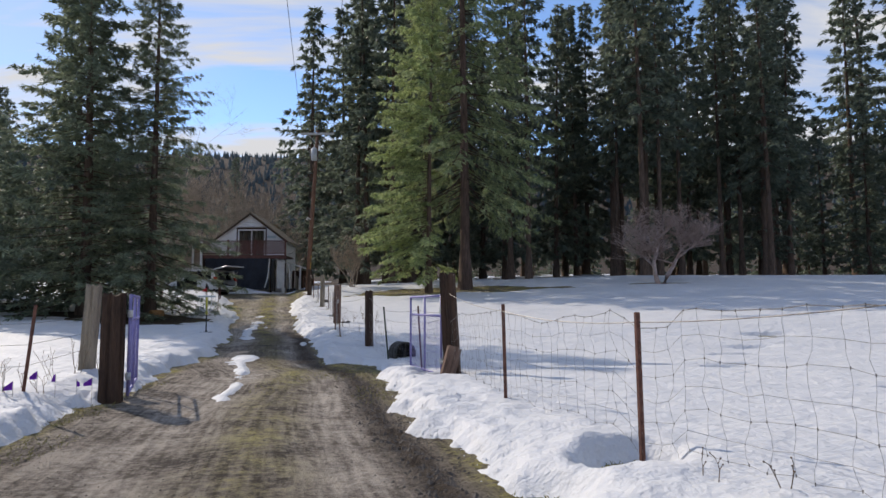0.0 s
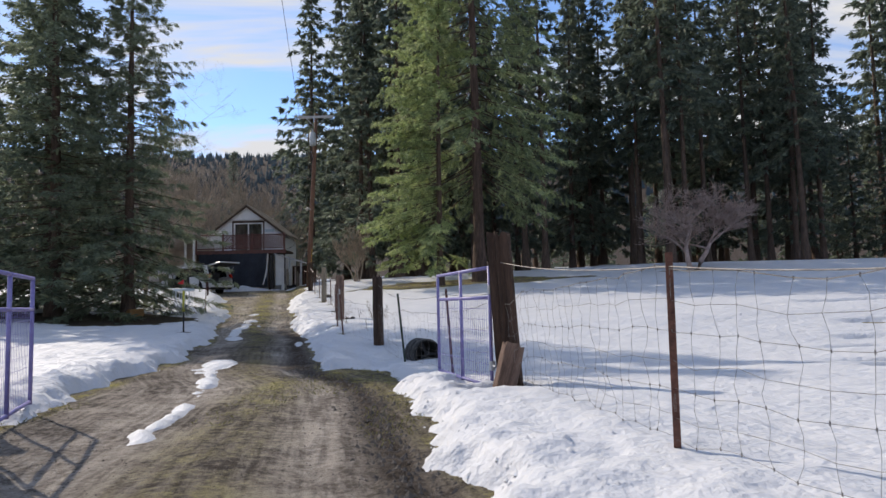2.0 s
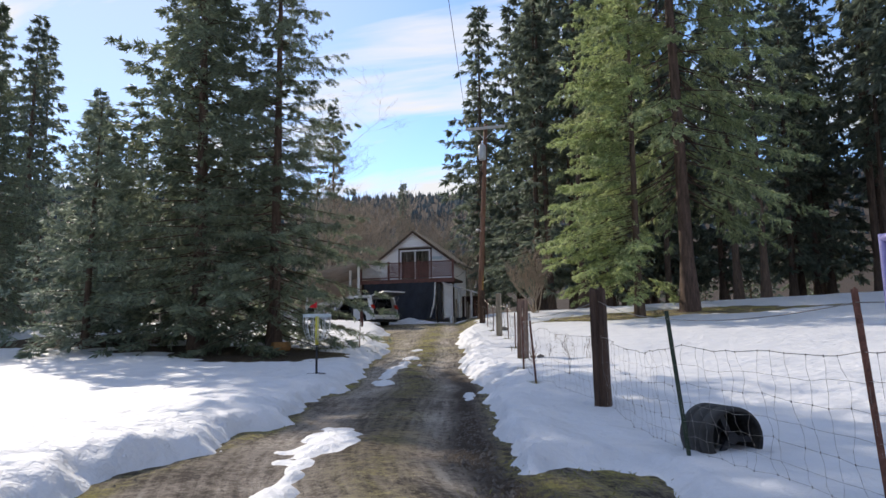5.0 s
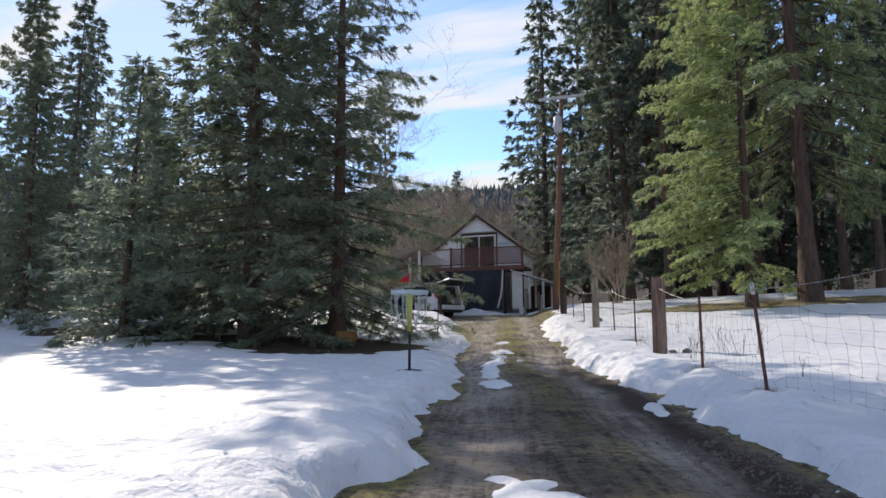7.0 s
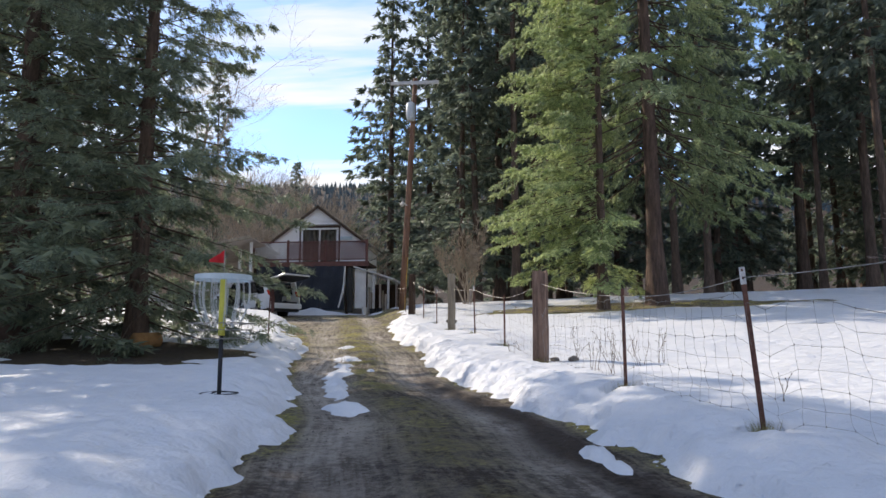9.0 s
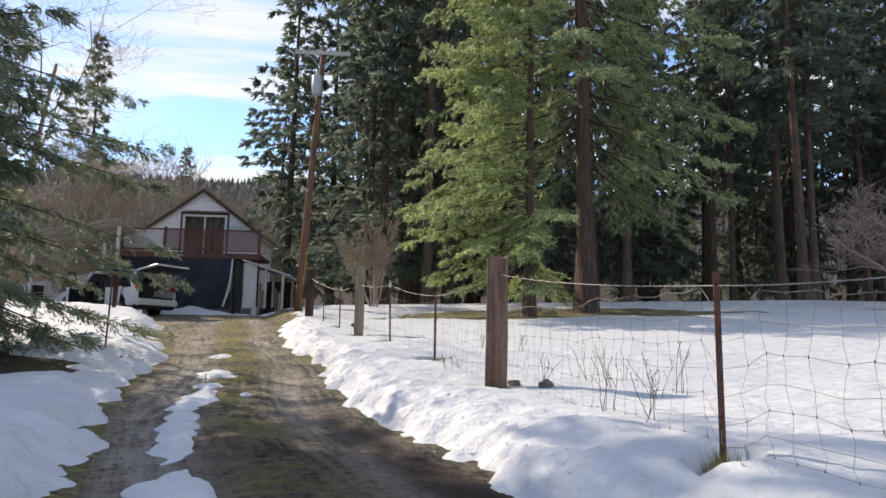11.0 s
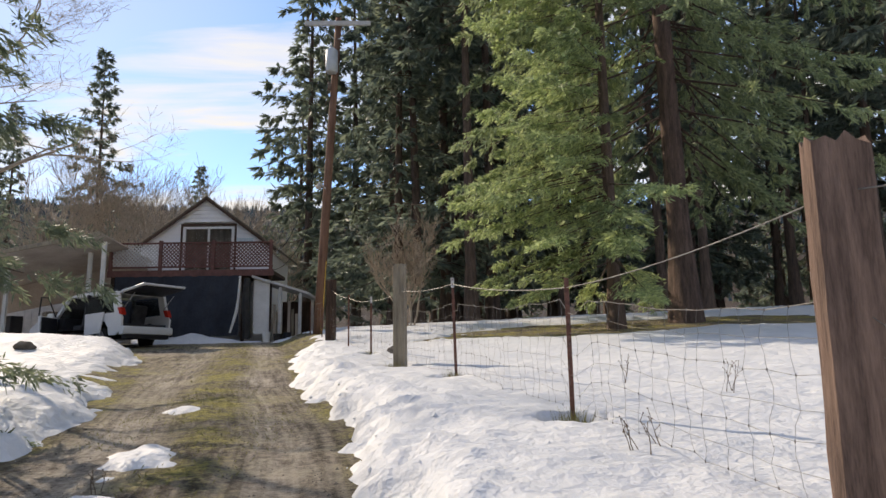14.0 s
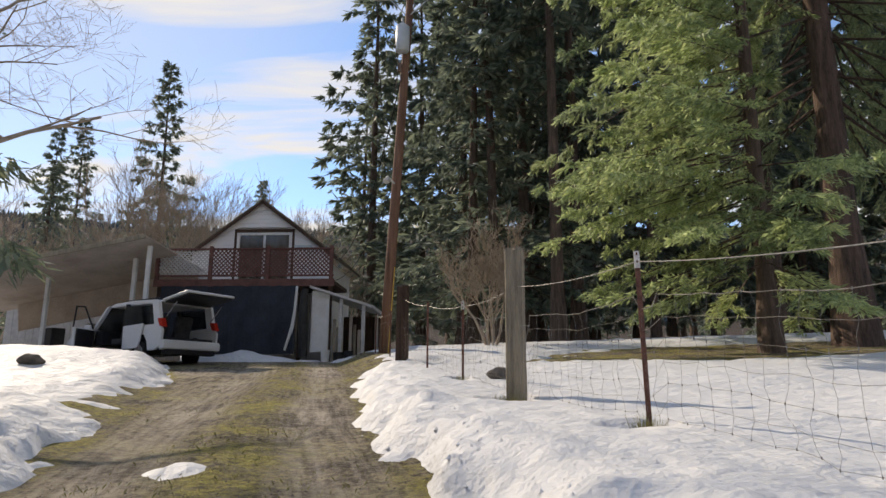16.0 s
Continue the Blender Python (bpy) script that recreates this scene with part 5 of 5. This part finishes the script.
hp("tarp_edge", tube(bmesh.new(), [(-11.02, DY - 0.1, 6.1), (-11.05, DY - 0.14, 5.2), (-11.12, DY - 0.16, 4.6), (-11.35, DY - 0.2, 3.75)], [0.05, 0.06, 0.07, 0.04], 6), M_WHITE, "bunched white cloth edge")
hp("rolled_cover", tube(bmesh.new(), [(-10.72, DY - 0.1, 6.0), (-10.75, DY - 0.14, 5.0), (-10.7, DY - 0.12, 4.2), (-10.68, DY - 0.15, 3.5)], [0.13, 0.19, 0.18, 0.16], 8), M_BLACK, "black bundled cover")
hp("entry_panel", box(bmesh.new(), -10.47, -9.82, DY - 0.02, DY + 0.08, 3.7, 5.95, 0.01), M_WHITE, "white painted panel")
# lean-to at the side
hp("lean_to_roof", box(bmesh.new(), 0, 2.45, 0, 3.6, 0, 0.09, 0.008, Matrix.Translation((-10.5, DY - 0.35, 6.02)) @ Euler((0, radians(17.5), 0)).to_matrix().to_4x4()), M_LATTICE, "pale edged lean-to roof")
for x, y in ((-8.5, DY - 0.2), (-8.5, DY + 2.8), (-9.35, DY - 0.1)):
    hp("lean_to_post", box(bmesh.new(), x - 0.06, x + 0.06, y - 0.06, y + 0.06, 3.3, 5.95 + (-10.3 - x) * 0.315 - 0.02, 0.006), M_LATTICE)
hp("lean_to_back", box(bmesh.new(), -9.9, -8.3, DY + 3.0, DY + 3.1, 3.4, 5.3), M_DARKWOOD)
for k, (x, h) in enumerate(((-9.72, 1.5), (-9.58, 1.2), (-9.1, 1.65), (-8.95, 1.3), (-8.78, 1.1))):
    hp("stacked_board", box(bmesh.new(), x - 0.05, x + 0.06, DY + 0.5, DY + 0.56, 3.45, 3.45 + h, 0.004, None), M_GREYWOOD if k % 2 else M_PLY)

# carport
cp = thing("carport", (-19.5, 43.5, 3.5), "open carport with a stained plywood roof on white posts", "carport")
cp_inv = cp.matrix_world.inverted()


def cpart(name, bm, mat, label=""):
    ob = part(name, bm, mat, cp, label)
    ob.matrix_basis = cp_inv
    return ob


roof_m = Matrix.Translation((-15.75, 40.6, 7.5)) @ Euler((radians(-4), radians(-10.5), 0)).to_matrix().to_4x4()
cpart("roof_sheet", box(bmesh.new(), -9.5, 0, 0, 5.2, 0, 0.06, 0.005, roof_m), M_PLY, "stained brown plywood roof")
cpart("roof_edge", box(bmesh.new(), -9.5, 0, -0.06, -0.002, -0.06, 0.10, 0.008, roof_m), M_GREYWOOD)
cpart("valance", box(bmesh.new(), -7.8, -0.2, 4.6, 4.66, -1.15, -0.01, 0.005, roof_m), M_PLY, "brown plywood panel under the roof")
for x, y in ((-17.0, 42.4), (-15.98, 41.4), (-20.4, 42.6), (-23.5, 42.0)):
    cpart("carport_post", box(bmesh.new(), x - 0.07, x + 0.07, y - 0.07, y + 0.07, 3.2, 7.45 - (-15.75 - x) * 0.185 - (y - 40.6) * 0.07, 0.008), M_WHITE)
shed = thing("shed", (-21.5, 47.5, 3.5), "pale weathered board shed behind the carport", "shed")
for k in range(24):
    x = -25.5 + k * 0.34
    b_ = part("board", box(bmesh.new(), x + 0.008, x + 0.332, 47.45, 47.5, 3.2, 6.1 + 0.05 * math.sin(k * 5), 0.005), M_LATTICE, shed)
    b_.matrix_basis = shed.matrix_world.inverted()
b_ = part("roof", box(bmesh.new(), -26, -17, 47.2, 51, 6.12, 6.25, 0.01), M_ROOF, shed)
b_.matrix_basis = shed.matrix_world.inverted()
for k, (x, y, h) in enumerate(((-17.9, 43.6, 1.5), (-18.4, 44.0, 1.1), (-19.2, 43.8, 1.3), (-21.0, 44.2, 1.0))):
    o = part("stored_crate", box(bmesh.new(), -0.25, 0.28, -0.3, 0.3, 0, h, 0.02), (M_TRIM, M_DARKWOOD, M_GREYWOOD, M_TRIM)[k])
    o.matrix_world = pose(x, y, top(x, y) - 0.02, 0, 0, 20 * k)
    tagged(o, "dark storage crate stacked under the carport", "crate", "stored crates")
for k, (x, y, r_, h, m_) in enumerate(((-9.75, 42.4, 0.16, 0.42, M_WHITE), (-9.3, 42.5, 0.2, 0.34, M_BLACK), (-8.9, 42.3, 0.17, 0.3, M_TRIM))):
    o = part("bucket", tube(bmesh.new(), [(0, 0, 0), (0, 0, h * 0.9), (0, 0, h)], [r_ * 0.85, r_, r_ * 1.04], 16), m_, smooth=False)
    o.matrix_world = pose(x, y, top(x, y) - 0.01)
    tagged(o, ("white" if k == 0 else "black") + " plastic bucket beside the lean-to", "bucket", "buckets by the lean-to")


# ---- minivan ----
van = thing("minivan", (-13.2, 39.1, top(-13.5, 39.5) - 0.01), "white minivan with its tailgate and doors open", "car", turn=150)

van.scale = (1.1, 1.1, 1.1)


def profile(name, pts, y0, y1, mat, parent, label="", bevel=0.0, smooth=False):
    bm = bmesh.new()
    a = [bm.verts.new((x, y0, z)) for x, z in pts]
    b_ = [bm.verts.new((x, y1, z)) for x, z in pts]
    bm.faces.new(a)
    bm.faces.new(b_[::-1])
    for k in range(len(pts)):
        bm.faces.new((a[k], a[(k + 1) % len(pts)], b_[(k + 1) % len(pts)], b_[k]))
    if bevel:
        bmesh.ops.bevel(bm, geom=bm.edges[:], offset=bevel, segments=2, affect="EDGES")
    return part(name, bm, mat, parent, label, smooth)


# x runs forward from the rear bumper, y to the car's left
W2 = 0.92
for s in (-1, 1):
    o, i = s * W2, s * (W2 - 0.07)
    profile("rear_quarter", [(0.02, 0.50), (0.30, 0.36), (0.62, 0.36), (0.66, 0.62), (0.82, 0.80), (1.05, 0.86), (1.28, 0.80), (1.42, 0.62), (1.45, 0.34), (1.75, 0.34), (1.75, 1.02), (0.16, 1.08), (0.0, 0.9)], o, i, M_CARPAINT, van, bevel=0.012)
    profile("front_wing", [(3.45, 0.34), (3.62, 0.62), (3.80, 0.80), (4.02, 0.86), (4.24, 0.80), (4.40, 0.62), (4.44, 0.36), (4.80, 0.38), (4.86, 0.72), (4.45, 0.94), (3.60, 1.04), (3.40, 1.0)], o, i, M_CARPAINT, van, bevel=0.012)
    profile("sill", [(1.76, 0.30), (3.40, 0.30), (3.40, 0.42), (1.76, 0.42)], o, i, M_CARPAINT, van, bevel=0.01)
    profile("rear_pillar", [(0.10, 1.07), (0.42, 1.07), (0.58, 1.68), (0.30, 1.70)], o * 0.985, i * 0.95, M_CARPAINT, van, bevel=0.01)
    profile("middle_pillar", [(1.72, 1.03), (1.84, 1.03), (1.86, 1.70), (1.76, 1.70)], o * 0.97, i * 0.93, M_TRIM, van)
    profile("front_pillar", [(3.44, 1.0), (3.60, 1.0), (2.86, 1.70), (2.74, 1.70)], o * 0.96, i * 0.92, M_CARPAINT, van, bevel=0.008)
    profile("rear_side_window", [(0.45, 1.10), (1.71, 1.06), (1.74, 1.62), (0.62, 1.62)], o * 0.95, o * 0.94, M_TINT, van)
    lamp = profile("tail_lamp", [(-0.03, 0.98), (0.14, 1.0), (0.26, 1.22), (0.08, 1.22)], o * 1.005, s * 0.78, M_REDLENS, van, "red tail lamp", 0.01)
    for wx in (1.05, 4.02):
        bm = bmesh.new()
        tube(bm, [(wx, s * 0.70, 0.32), (wx, s * 0.72, 0.32), (wx, s * 0.88, 0.32), (wx, s * 0.90, 0.32)], [0.29, 0.325, 0.325, 0.29], 26)
        tyre = part("wheel", bm, M_TYRE, van, "black tyre", True)
        bm = bmesh.new()
        tube(bm, [(wx, s * 0.885, 0.32), (wx, s * 0.905, 0.32)], 0.20, 20)
        for k in range(5):
            box(bm, -0.02, 0.02, -0.012, 0.012, 0.03, 0.19, 0.004, Matrix.Translation((wx, s * 0.912, 0.32)) @ Euler((0, 1.2566 * k, 0)).to_matrix().to_4x4())
        part("rim", bm, M_RIM, tyre, "silver wheel rim")
profile("roof", [(0.26, 1.70), (0.5, 1.765), (1.6, 1.80), (2.5, 1.77), (2.86, 1.70), (2.7, 1.665), (0.4, 1.655)], -0.82, 0.82, M_CARPAINT, van, bevel=0.02)
for s in (-1, 1):
    part("roof_rack", tube(bmesh.new(), [(0.6, s * 0.66, 1.79), (0.7, s * 0.66, 1.84), (2.2, s * 0.66, 1.84), (2.3, s * 0.66, 1.79)], 0.016, 6), M_TRIM, van)
profile("bonnet", [(3.42, 1.02), (3.62, 1.05), (4.45, 0.95), (4.85, 0.74), (4.7, 0.70), (3.5, 0.95)], -0.84, 0.84, M_CARPAINT, van, bevel=0.02)
profile("front_bumper", [(4.72, 0.30), (4.92, 0.34), (4.94, 0.62), (4.84, 0.72), (4.72, 0.68)], -0.90, 0.90, M_CARPAINT, van, bevel=0.02)
profile("windscreen", [(3.46, 1.03), (3.48, 1.03), (2.86, 1.69), (2.84, 1.69)], -0.78, 0.78, M_TINT, van)
profile("rear_bumper", [(-0.12, 0.40), (0.10, 0.36), (0.14, 0.62), (-0.08, 0.64), (-0.13, 0.58)], -0.92, 0.92, M_CARPAINT, van, bevel=0.02)
profile("bumper_valance", [(-0.06, 0.26), (0.12, 0.24), (0.12, 0.36), (-0.06, 0.40)], -0.80, 0.80, M_TRIM, van)
profile("floor_pan", [(0.1, 0.36), (4.6, 0.36), (4.6, 0.44), (0.1, 0.44)], -0.84, 0.84, M_TRIM, van)
profile("dashboard", [(3.05, 0.6), (3.45, 0.6), (3.45, 1.0), (3.1, 1.02)], -0.8, 0.8, M_TRIM, van)
for sx, row in ((1.15, 2), (2.35, 2)):
    for s in (-1, 1):
        bm = bmesh.new()
        box(bm, sx - 0.02, sx + 0.46, s * 0.42 - 0.27, s * 0.42 + 0.27, 0.6, 0.76, 0.03)
        box(bm, -0.09, 0.09, s * 0.42 - 0.27, s * 0.42 + 0.27, 0, 0.72, 0.04, Matrix.Translation((sx - 0.05, 0, 0.70)) @ Euler((0, -0.22, 0)).to_matrix().to_4x4())
        part("seat", bm, M_SEAT, van, "dark grey seat")
# open tailgate: hinged at the roof, raised level
gate_m = Matrix.Translation((0.30, 0, 1.73)) @ Euler((0, radians(9), 0)).to_matrix().to_4x4()
bm = bmesh.new()
box(bm, -1.10, 0.0, -0.80, 0.80, -0.02, 0.05, 0.02, gate_m)
tail = part("tailgate", bm, M_CARPAINT, van, "raised white tailgate")
part("tailgate_lining", box(bmesh.new(), -1.06, -0.05, -0.74, 0.74, -0.07, -0.024, 0.012, gate_m), M_TRIM, tail)
for s in (-1, 1):
    part("gas_strut", tube(bmesh.new(), [(0.18, s * 0.74, 1.22), (-0.30, s * 0.74, 1.66)], 0.012, 6), M_RIM, van)
part("cargo_surround", box(bmesh.new(), 0.08, 0.14, -0.80, 0.80, 0.62, 0.72, 0.01), M_TRIM, van)
# doors on the driver's side: sliding door run back, front door swung out
slide = profile("sliding_door", [(0.95, 0.44), (1.72, 0.38), (1.74, 1.06), (0.80, 1.10)], 1.0, 0.95, M_CARPAINT, van, "white sliding door run back", 0.012)
profile("door_window", [(0.82, 1.11), (1.74, 1.07), (1.74, 1.60), (1.0, 1.62)], 0.985, 0.975, M_TINT, slide)
bm = bmesh.new()
dm = Matrix.Translation((3.40, 0.93, 0)) @ Euler((0, 0, radians(-58))).to_matrix().to_4x4()
box(bm, -1.05, 0, -0.05, 0.03, 0.40, 1.03, 0.015, dm)
fd = part("front_door", bm, M_CARPAINT, van, "white front door swung open")
part("door_lining", box(bmesh.new(), -1.0, -0.05, -0.09, -0.055, 0.44, 1.0, 0.012, dm), M_TRIM, fd)
bm = bmesh.new()
for a, b_ in (((-1.05, 0, 1.03), (-0.98, 0, 1.62)), ((-0.98, 0, 1.62), (-0.55, 0, 1.66)), ((-0.55, 0, 1.66), (0, 0, 1.06))):
    tube(bm, [dm @ Vector(a), dm @ Vector(b_)], 0.025, 6)
part("door_frame", bm, M_TRIM, fd)
mir = part("mirror", box(bmesh.new(), -0.1, 0.05, 0.03, 0.24, 1.02, 1.18, 0.03, dm), M_CARPAINT, fd)


# ---- weeds, grass, stones and clods ----
rw = random.Random(5)


def weed(x, y, h, seed):
    r = random.Random(seed)
    bm = bmesh.new()
    for k in range(r.randint(2, 4)):
        p = Vector((r.uniform(-0.06, 0.06), r.uniform(-0.06, 0.06), -0.05))
        d = Vector((r.uniform(-0.3, 0.3), r.uniform(-0.3, 0.3), 1)).normalized()
        pts = [p]
        for j in range(5):
            d = (d + Vector((r.gauss(0, 0.13), r.gauss(0, 0.13), 0))).normalized()
            pts.append(pts[-1] + d * h * r.uniform(0.8, 1.1) / 5)
            if j > 1:
                q = (d + Vector((r.gauss(0, 0.6), r.gauss(0, 0.6), 0.2))).normalized()
                tip = pts[-1] + q * h * 0.18
                tube(bm, [pts[-1], tip], [0.003, 0.002], 3, False)
                bmesh.ops.create_icosphere(bm, subdivisions=1, radius=0.006, matrix=Matrix.Translation(tip))
        tube(bm, pts, [0.004, 0.004, 0.003, 0.003, 0.002, 0.002], 4, False)
    ob = part("dry_weed", bm, M_WEED)
    ob.matrix_world = pose(x, y, top(x, y))
    tagged(ob, "dry brown weed stalk standing out of the snow", "weed", "dry weeds in the snow")


for k, (x, y, h) in enumerate(((-0.82, 18.1, 0.55), (-0.31, 18.0, 0.75), (-0.2, 17.2, 0.8), (0.1, 17.8, 0.5), (0.3, 16.6, 0.8), (-0.1, 16.2, 0.7), (0.25, 11.7, 0.4), (-0.9, 15.2, 0.75), (-0.75, 14.6, 0.6), (-1.85, 19.4, 0.4),
                               (-2.0, 19.2, 0.35), (-1.1, 22.5, 0.5), (-0.6, 21.0, 0.45), (4.55, -7.0, 0.28), (4.75, -7.4, 0.25), (-2.2, -2.3, 0.5), (-2.1, -2.9, 0.6), (-2.35, -1.4, 0.7), (-2.5, -0.6, 0.8), (-2.3, -0.2, 0.6), (-1.9, -2.4, 0.4), (-5.6, 20.0, 0.3))):
    weed(x, y, h * 0.68, 900 + k)


def tuft(name, spots_, label, blades, hmin, hmax, mat):
    """Short grass blades standing on the given patches, as one mass."""
    vs, fs = [], []
    for cx, cy, rx, ry, n in spots_:
        for k in range(int(n * blades)):
            a, q = rw.uniform(0, 6.2832), math.sqrt(rw.random())
            x, y = cx + rx * q * math.cos(a), cy + ry * q * math.sin(a)
            if float(sample(SD, x, y)) > 0.03:
                continue
            z = float(sample(GZ, x, y)) - 0.01
            h, b_, w = rw.uniform(hmin, hmax), rw.uniform(0, 6.2832), rw.uniform(0.003, 0.006)
            dx, dy = math.cos(b_), math.sin(b_)
            i = len(vs)
            vs += [(x - dy * w, y + dx * w, z), (x + dy * w, y - dx * w, z), (x + dx * h * 0.3, y + dy * h * 0.3, z + h * 0.7), (x + dx * h * 0.8, y + dy * h * 0.8, z + h)]
            fs += [(i, i + 1, i + 2), (i + 2, i + 1, i + 3)]
    ob = mesh_object(name, vs, fs, mat, None, "", False)
    return tagged(ob, label, "grass", kind="stuff")


tuft("grass", [(1.15, 3.5, 0.75, 2.0, 620), (2.0, 0.0, 0.35, 1.6, 420), (2.72, 1.3, 0.2, 0.55, 300), (4.3, -6.2, 0.35, 0.3, 260), (3.55, -6.6, 0.3, 0.35, 150), (-1.35, -3.2, 0.3, 1.6, 500), (-1.9, -0.3, 0.25, 1.6, 300), (-0.6, -5.2, 0.3, 1.2, 300), (-6.5, 24.5, 0.6, 3.0, 500), (-8.4, 33, 1.6, 7.0, 900), (-5.2, 22, 0.5, 3, 400), (0.3, 2.0, 0.4, 3.0, 350)],
     "short yellow-green winter grass at the thawed verges", 1.2, 0.012, 0.05, M_GRASS)
for k, (x, y, r_) in enumerate(((-0.32, 10.75, 0.13), (-0.9, 13.2, 0.12), (-2.16, 20.42, 0.2), (-2.96, 23.8, 0.16), (-3.84, 26.5, 0.24), (-1.5, 17.65, 0.14), (-4.5, 28.9, 0.15))):
    vs, fs = [], []
    r = random.Random(60 + k)
    for q in range(150):
        a, d, b_ = r.uniform(0, 6.2832), 0.65 * r_ * math.sqrt(r.random()), r.uniform(0, 6.2832)
        px_, py_, h, w = d * math.cos(a), d * math.sin(a), r.uniform(0.12, 0.24), r.uniform(0.004, 0.008)
        i = len(vs)
        vs += [(px_ - math.sin(b_) * w, py_ + math.cos(b_) * w, -0.03), (px_ + math.sin(b_) * w, py_ - math.cos(b_) * w, -0.03), (px_ + math.cos(b_) * h * 0.3, py_ + math.sin(b_) * h * 0.3, h * 0.7), (px_ + math.cos(b_) * h * 0.4, py_ + math.sin(b_) * h * 0.4, h * 0.95)]
        fs += [(i, i + 1, i + 2), (i + 2, i + 1, i + 3)]
    ob = mesh_object("grass_tuft", vs, fs, M_GRASS, None, "", False)
    ob.matrix_world = pose(x, y, top(x, y))
    tagged(ob, "tuft of dry yellow-green grass at a post foot", "grass", "grass tufts at the posts")
vs, fs = [], []
base = [(1, 0, 0), (0, 1, 0), (-1, 0, 0), (0, -1, 0), (0, 0, 1)]
for k in range(8200):
    verge = k > 5200
    y = rw.uniform(-8, 9 if verge else 24)
    le, re = float(along(LEFT_EDGE, y)), float(along(RIGHT_EDGE, y))
    x = re - rw.gauss(0.38, 0.14) if verge else rw.uniform(le - 0.1, re + 0.1)
    if float(sample(SD, x, y)) > 0:
        continue
    edge = abs((x - (le + re) / 2) / ((re - le) / 2))
    clod = verge and rw.random() < 0.5
    s = rw.uniform(0.004, 0.014) * (2.4 if clod else 1.6 if edge > 0.75 and rw.random() < 0.4 else 1)
    z, a = float(sample(GZ, x, y)) - s * 0.3, rw.uniform(0, 6.28)
    i = len(vs)
    for bx_, by_, bz_ in base:
        vs.append((x + s * rw.uniform(0.7, 1.4) * (bx_ * math.cos(a) - by_ * math.sin(a)), y + s * rw.uniform(0.7, 1.4) * (bx_ * math.sin(a) + by_ * math.cos(a)), z + bz_ * s * rw.uniform(0.7, 1.2)))
    fs += [(i, i + 1, i + 4), (i + 1, i + 2, i + 4), (i + 2, i + 3, i + 4), (i + 3, i, i + 4)]
tagged(mesh_object("gravel", vs, fs, M_STONE, None, "", False), "loose dark gravel and clods on the driveway", "gravel", kind="stuff")
vs, fs = [], []
for k in range(1000):
    y = rw.uniform(-8, 26)
    right = rw.random() < 0.65
    e = float(along(RIGHT_EDGE if right else LEFT_EDGE, y))
    d = abs(rw.gauss(0, 0.45))
    x = e + (d if right else -d) + (-0.15 if right else 0.15)
    sd = float(sample(SD, x, y))
    if sd < -0.05:
        continue
    s = rw.uniform(0.010, 0.032) * (0.6 if sd < 0.01 else 1)
    z, a = float(sample(GZ, x, y)) + max(sd, 0) - s * 0.35, rw.uniform(0, 6.28)
    i = len(vs)
    for bx_, by_, bz_ in base:
        vs.append((x + s * rw.uniform(0.7, 1.4) * (bx_ * math.cos(a) - by_ * math.sin(a)), y + s * rw.uniform(0.7, 1.4) * (bx_ * math.sin(a) + by_ * math.cos(a)), z + bz_ * s * rw.uniform(0.7, 1.2)))
    fs += [(i, i + 1, i + 4), (i + 1, i + 2, i + 4), (i + 2, i + 3, i + 4), (i + 3, i, i + 4)]
tagged(mesh_object("snow_lumps", vs, fs, M_SNOW, None, "", True), "crumbled lumps of old snow along the banks", "snow", kind="stuff")


def rock(x, y, r_, label, seed, mat=M_STONE):
    bm = bmesh.new()
    bmesh.ops.create_icosphere(bm, subdivisions=3, radius=1)
    for v in bm.verts:
        n = noise.noise(v.co * 1.3 + Vector((seed, 0, 0)))
        v.co = Vector((v.co.x * 1.25, v.co.y, v.co.z * 0.75)) * r_ * (1 + 0.35 * n)
    ob = part("rock", bm, mat)
    ob.matrix_world = pose(x, y, top(x, y) + r_ * 0.35, 0, 0, seed * 40)
    tagged(ob, label, "rock", "rocks in the snow")


rock(-0.98, 17.35, 0.08, "dark mossy rock lying in the snow", 1)
rock(-1.26, 17.95, 0.08, "dark rock lying in the snow", 2)
rock(-3.9, 28.6, 0.14, "dark rock lying in the snow", 4)
rock(-12.9, 31.4, 0.17, "dark lump lying on the snow", 5)
bm = bmesh.new()
tube(bm, [(-0.3, 0, 0.15), (0.3, 0.03, 0.16)], [0.17, 0.18], 14)
lg = part("cut_log", bm, M_STUMP, None, "", True)
lg.matrix_world = pose(-10.3, 20.4, top(-10.3, 20.4), 0, 0, 60)
tagged(lg, "orange cut log lying under the spruces", "log")
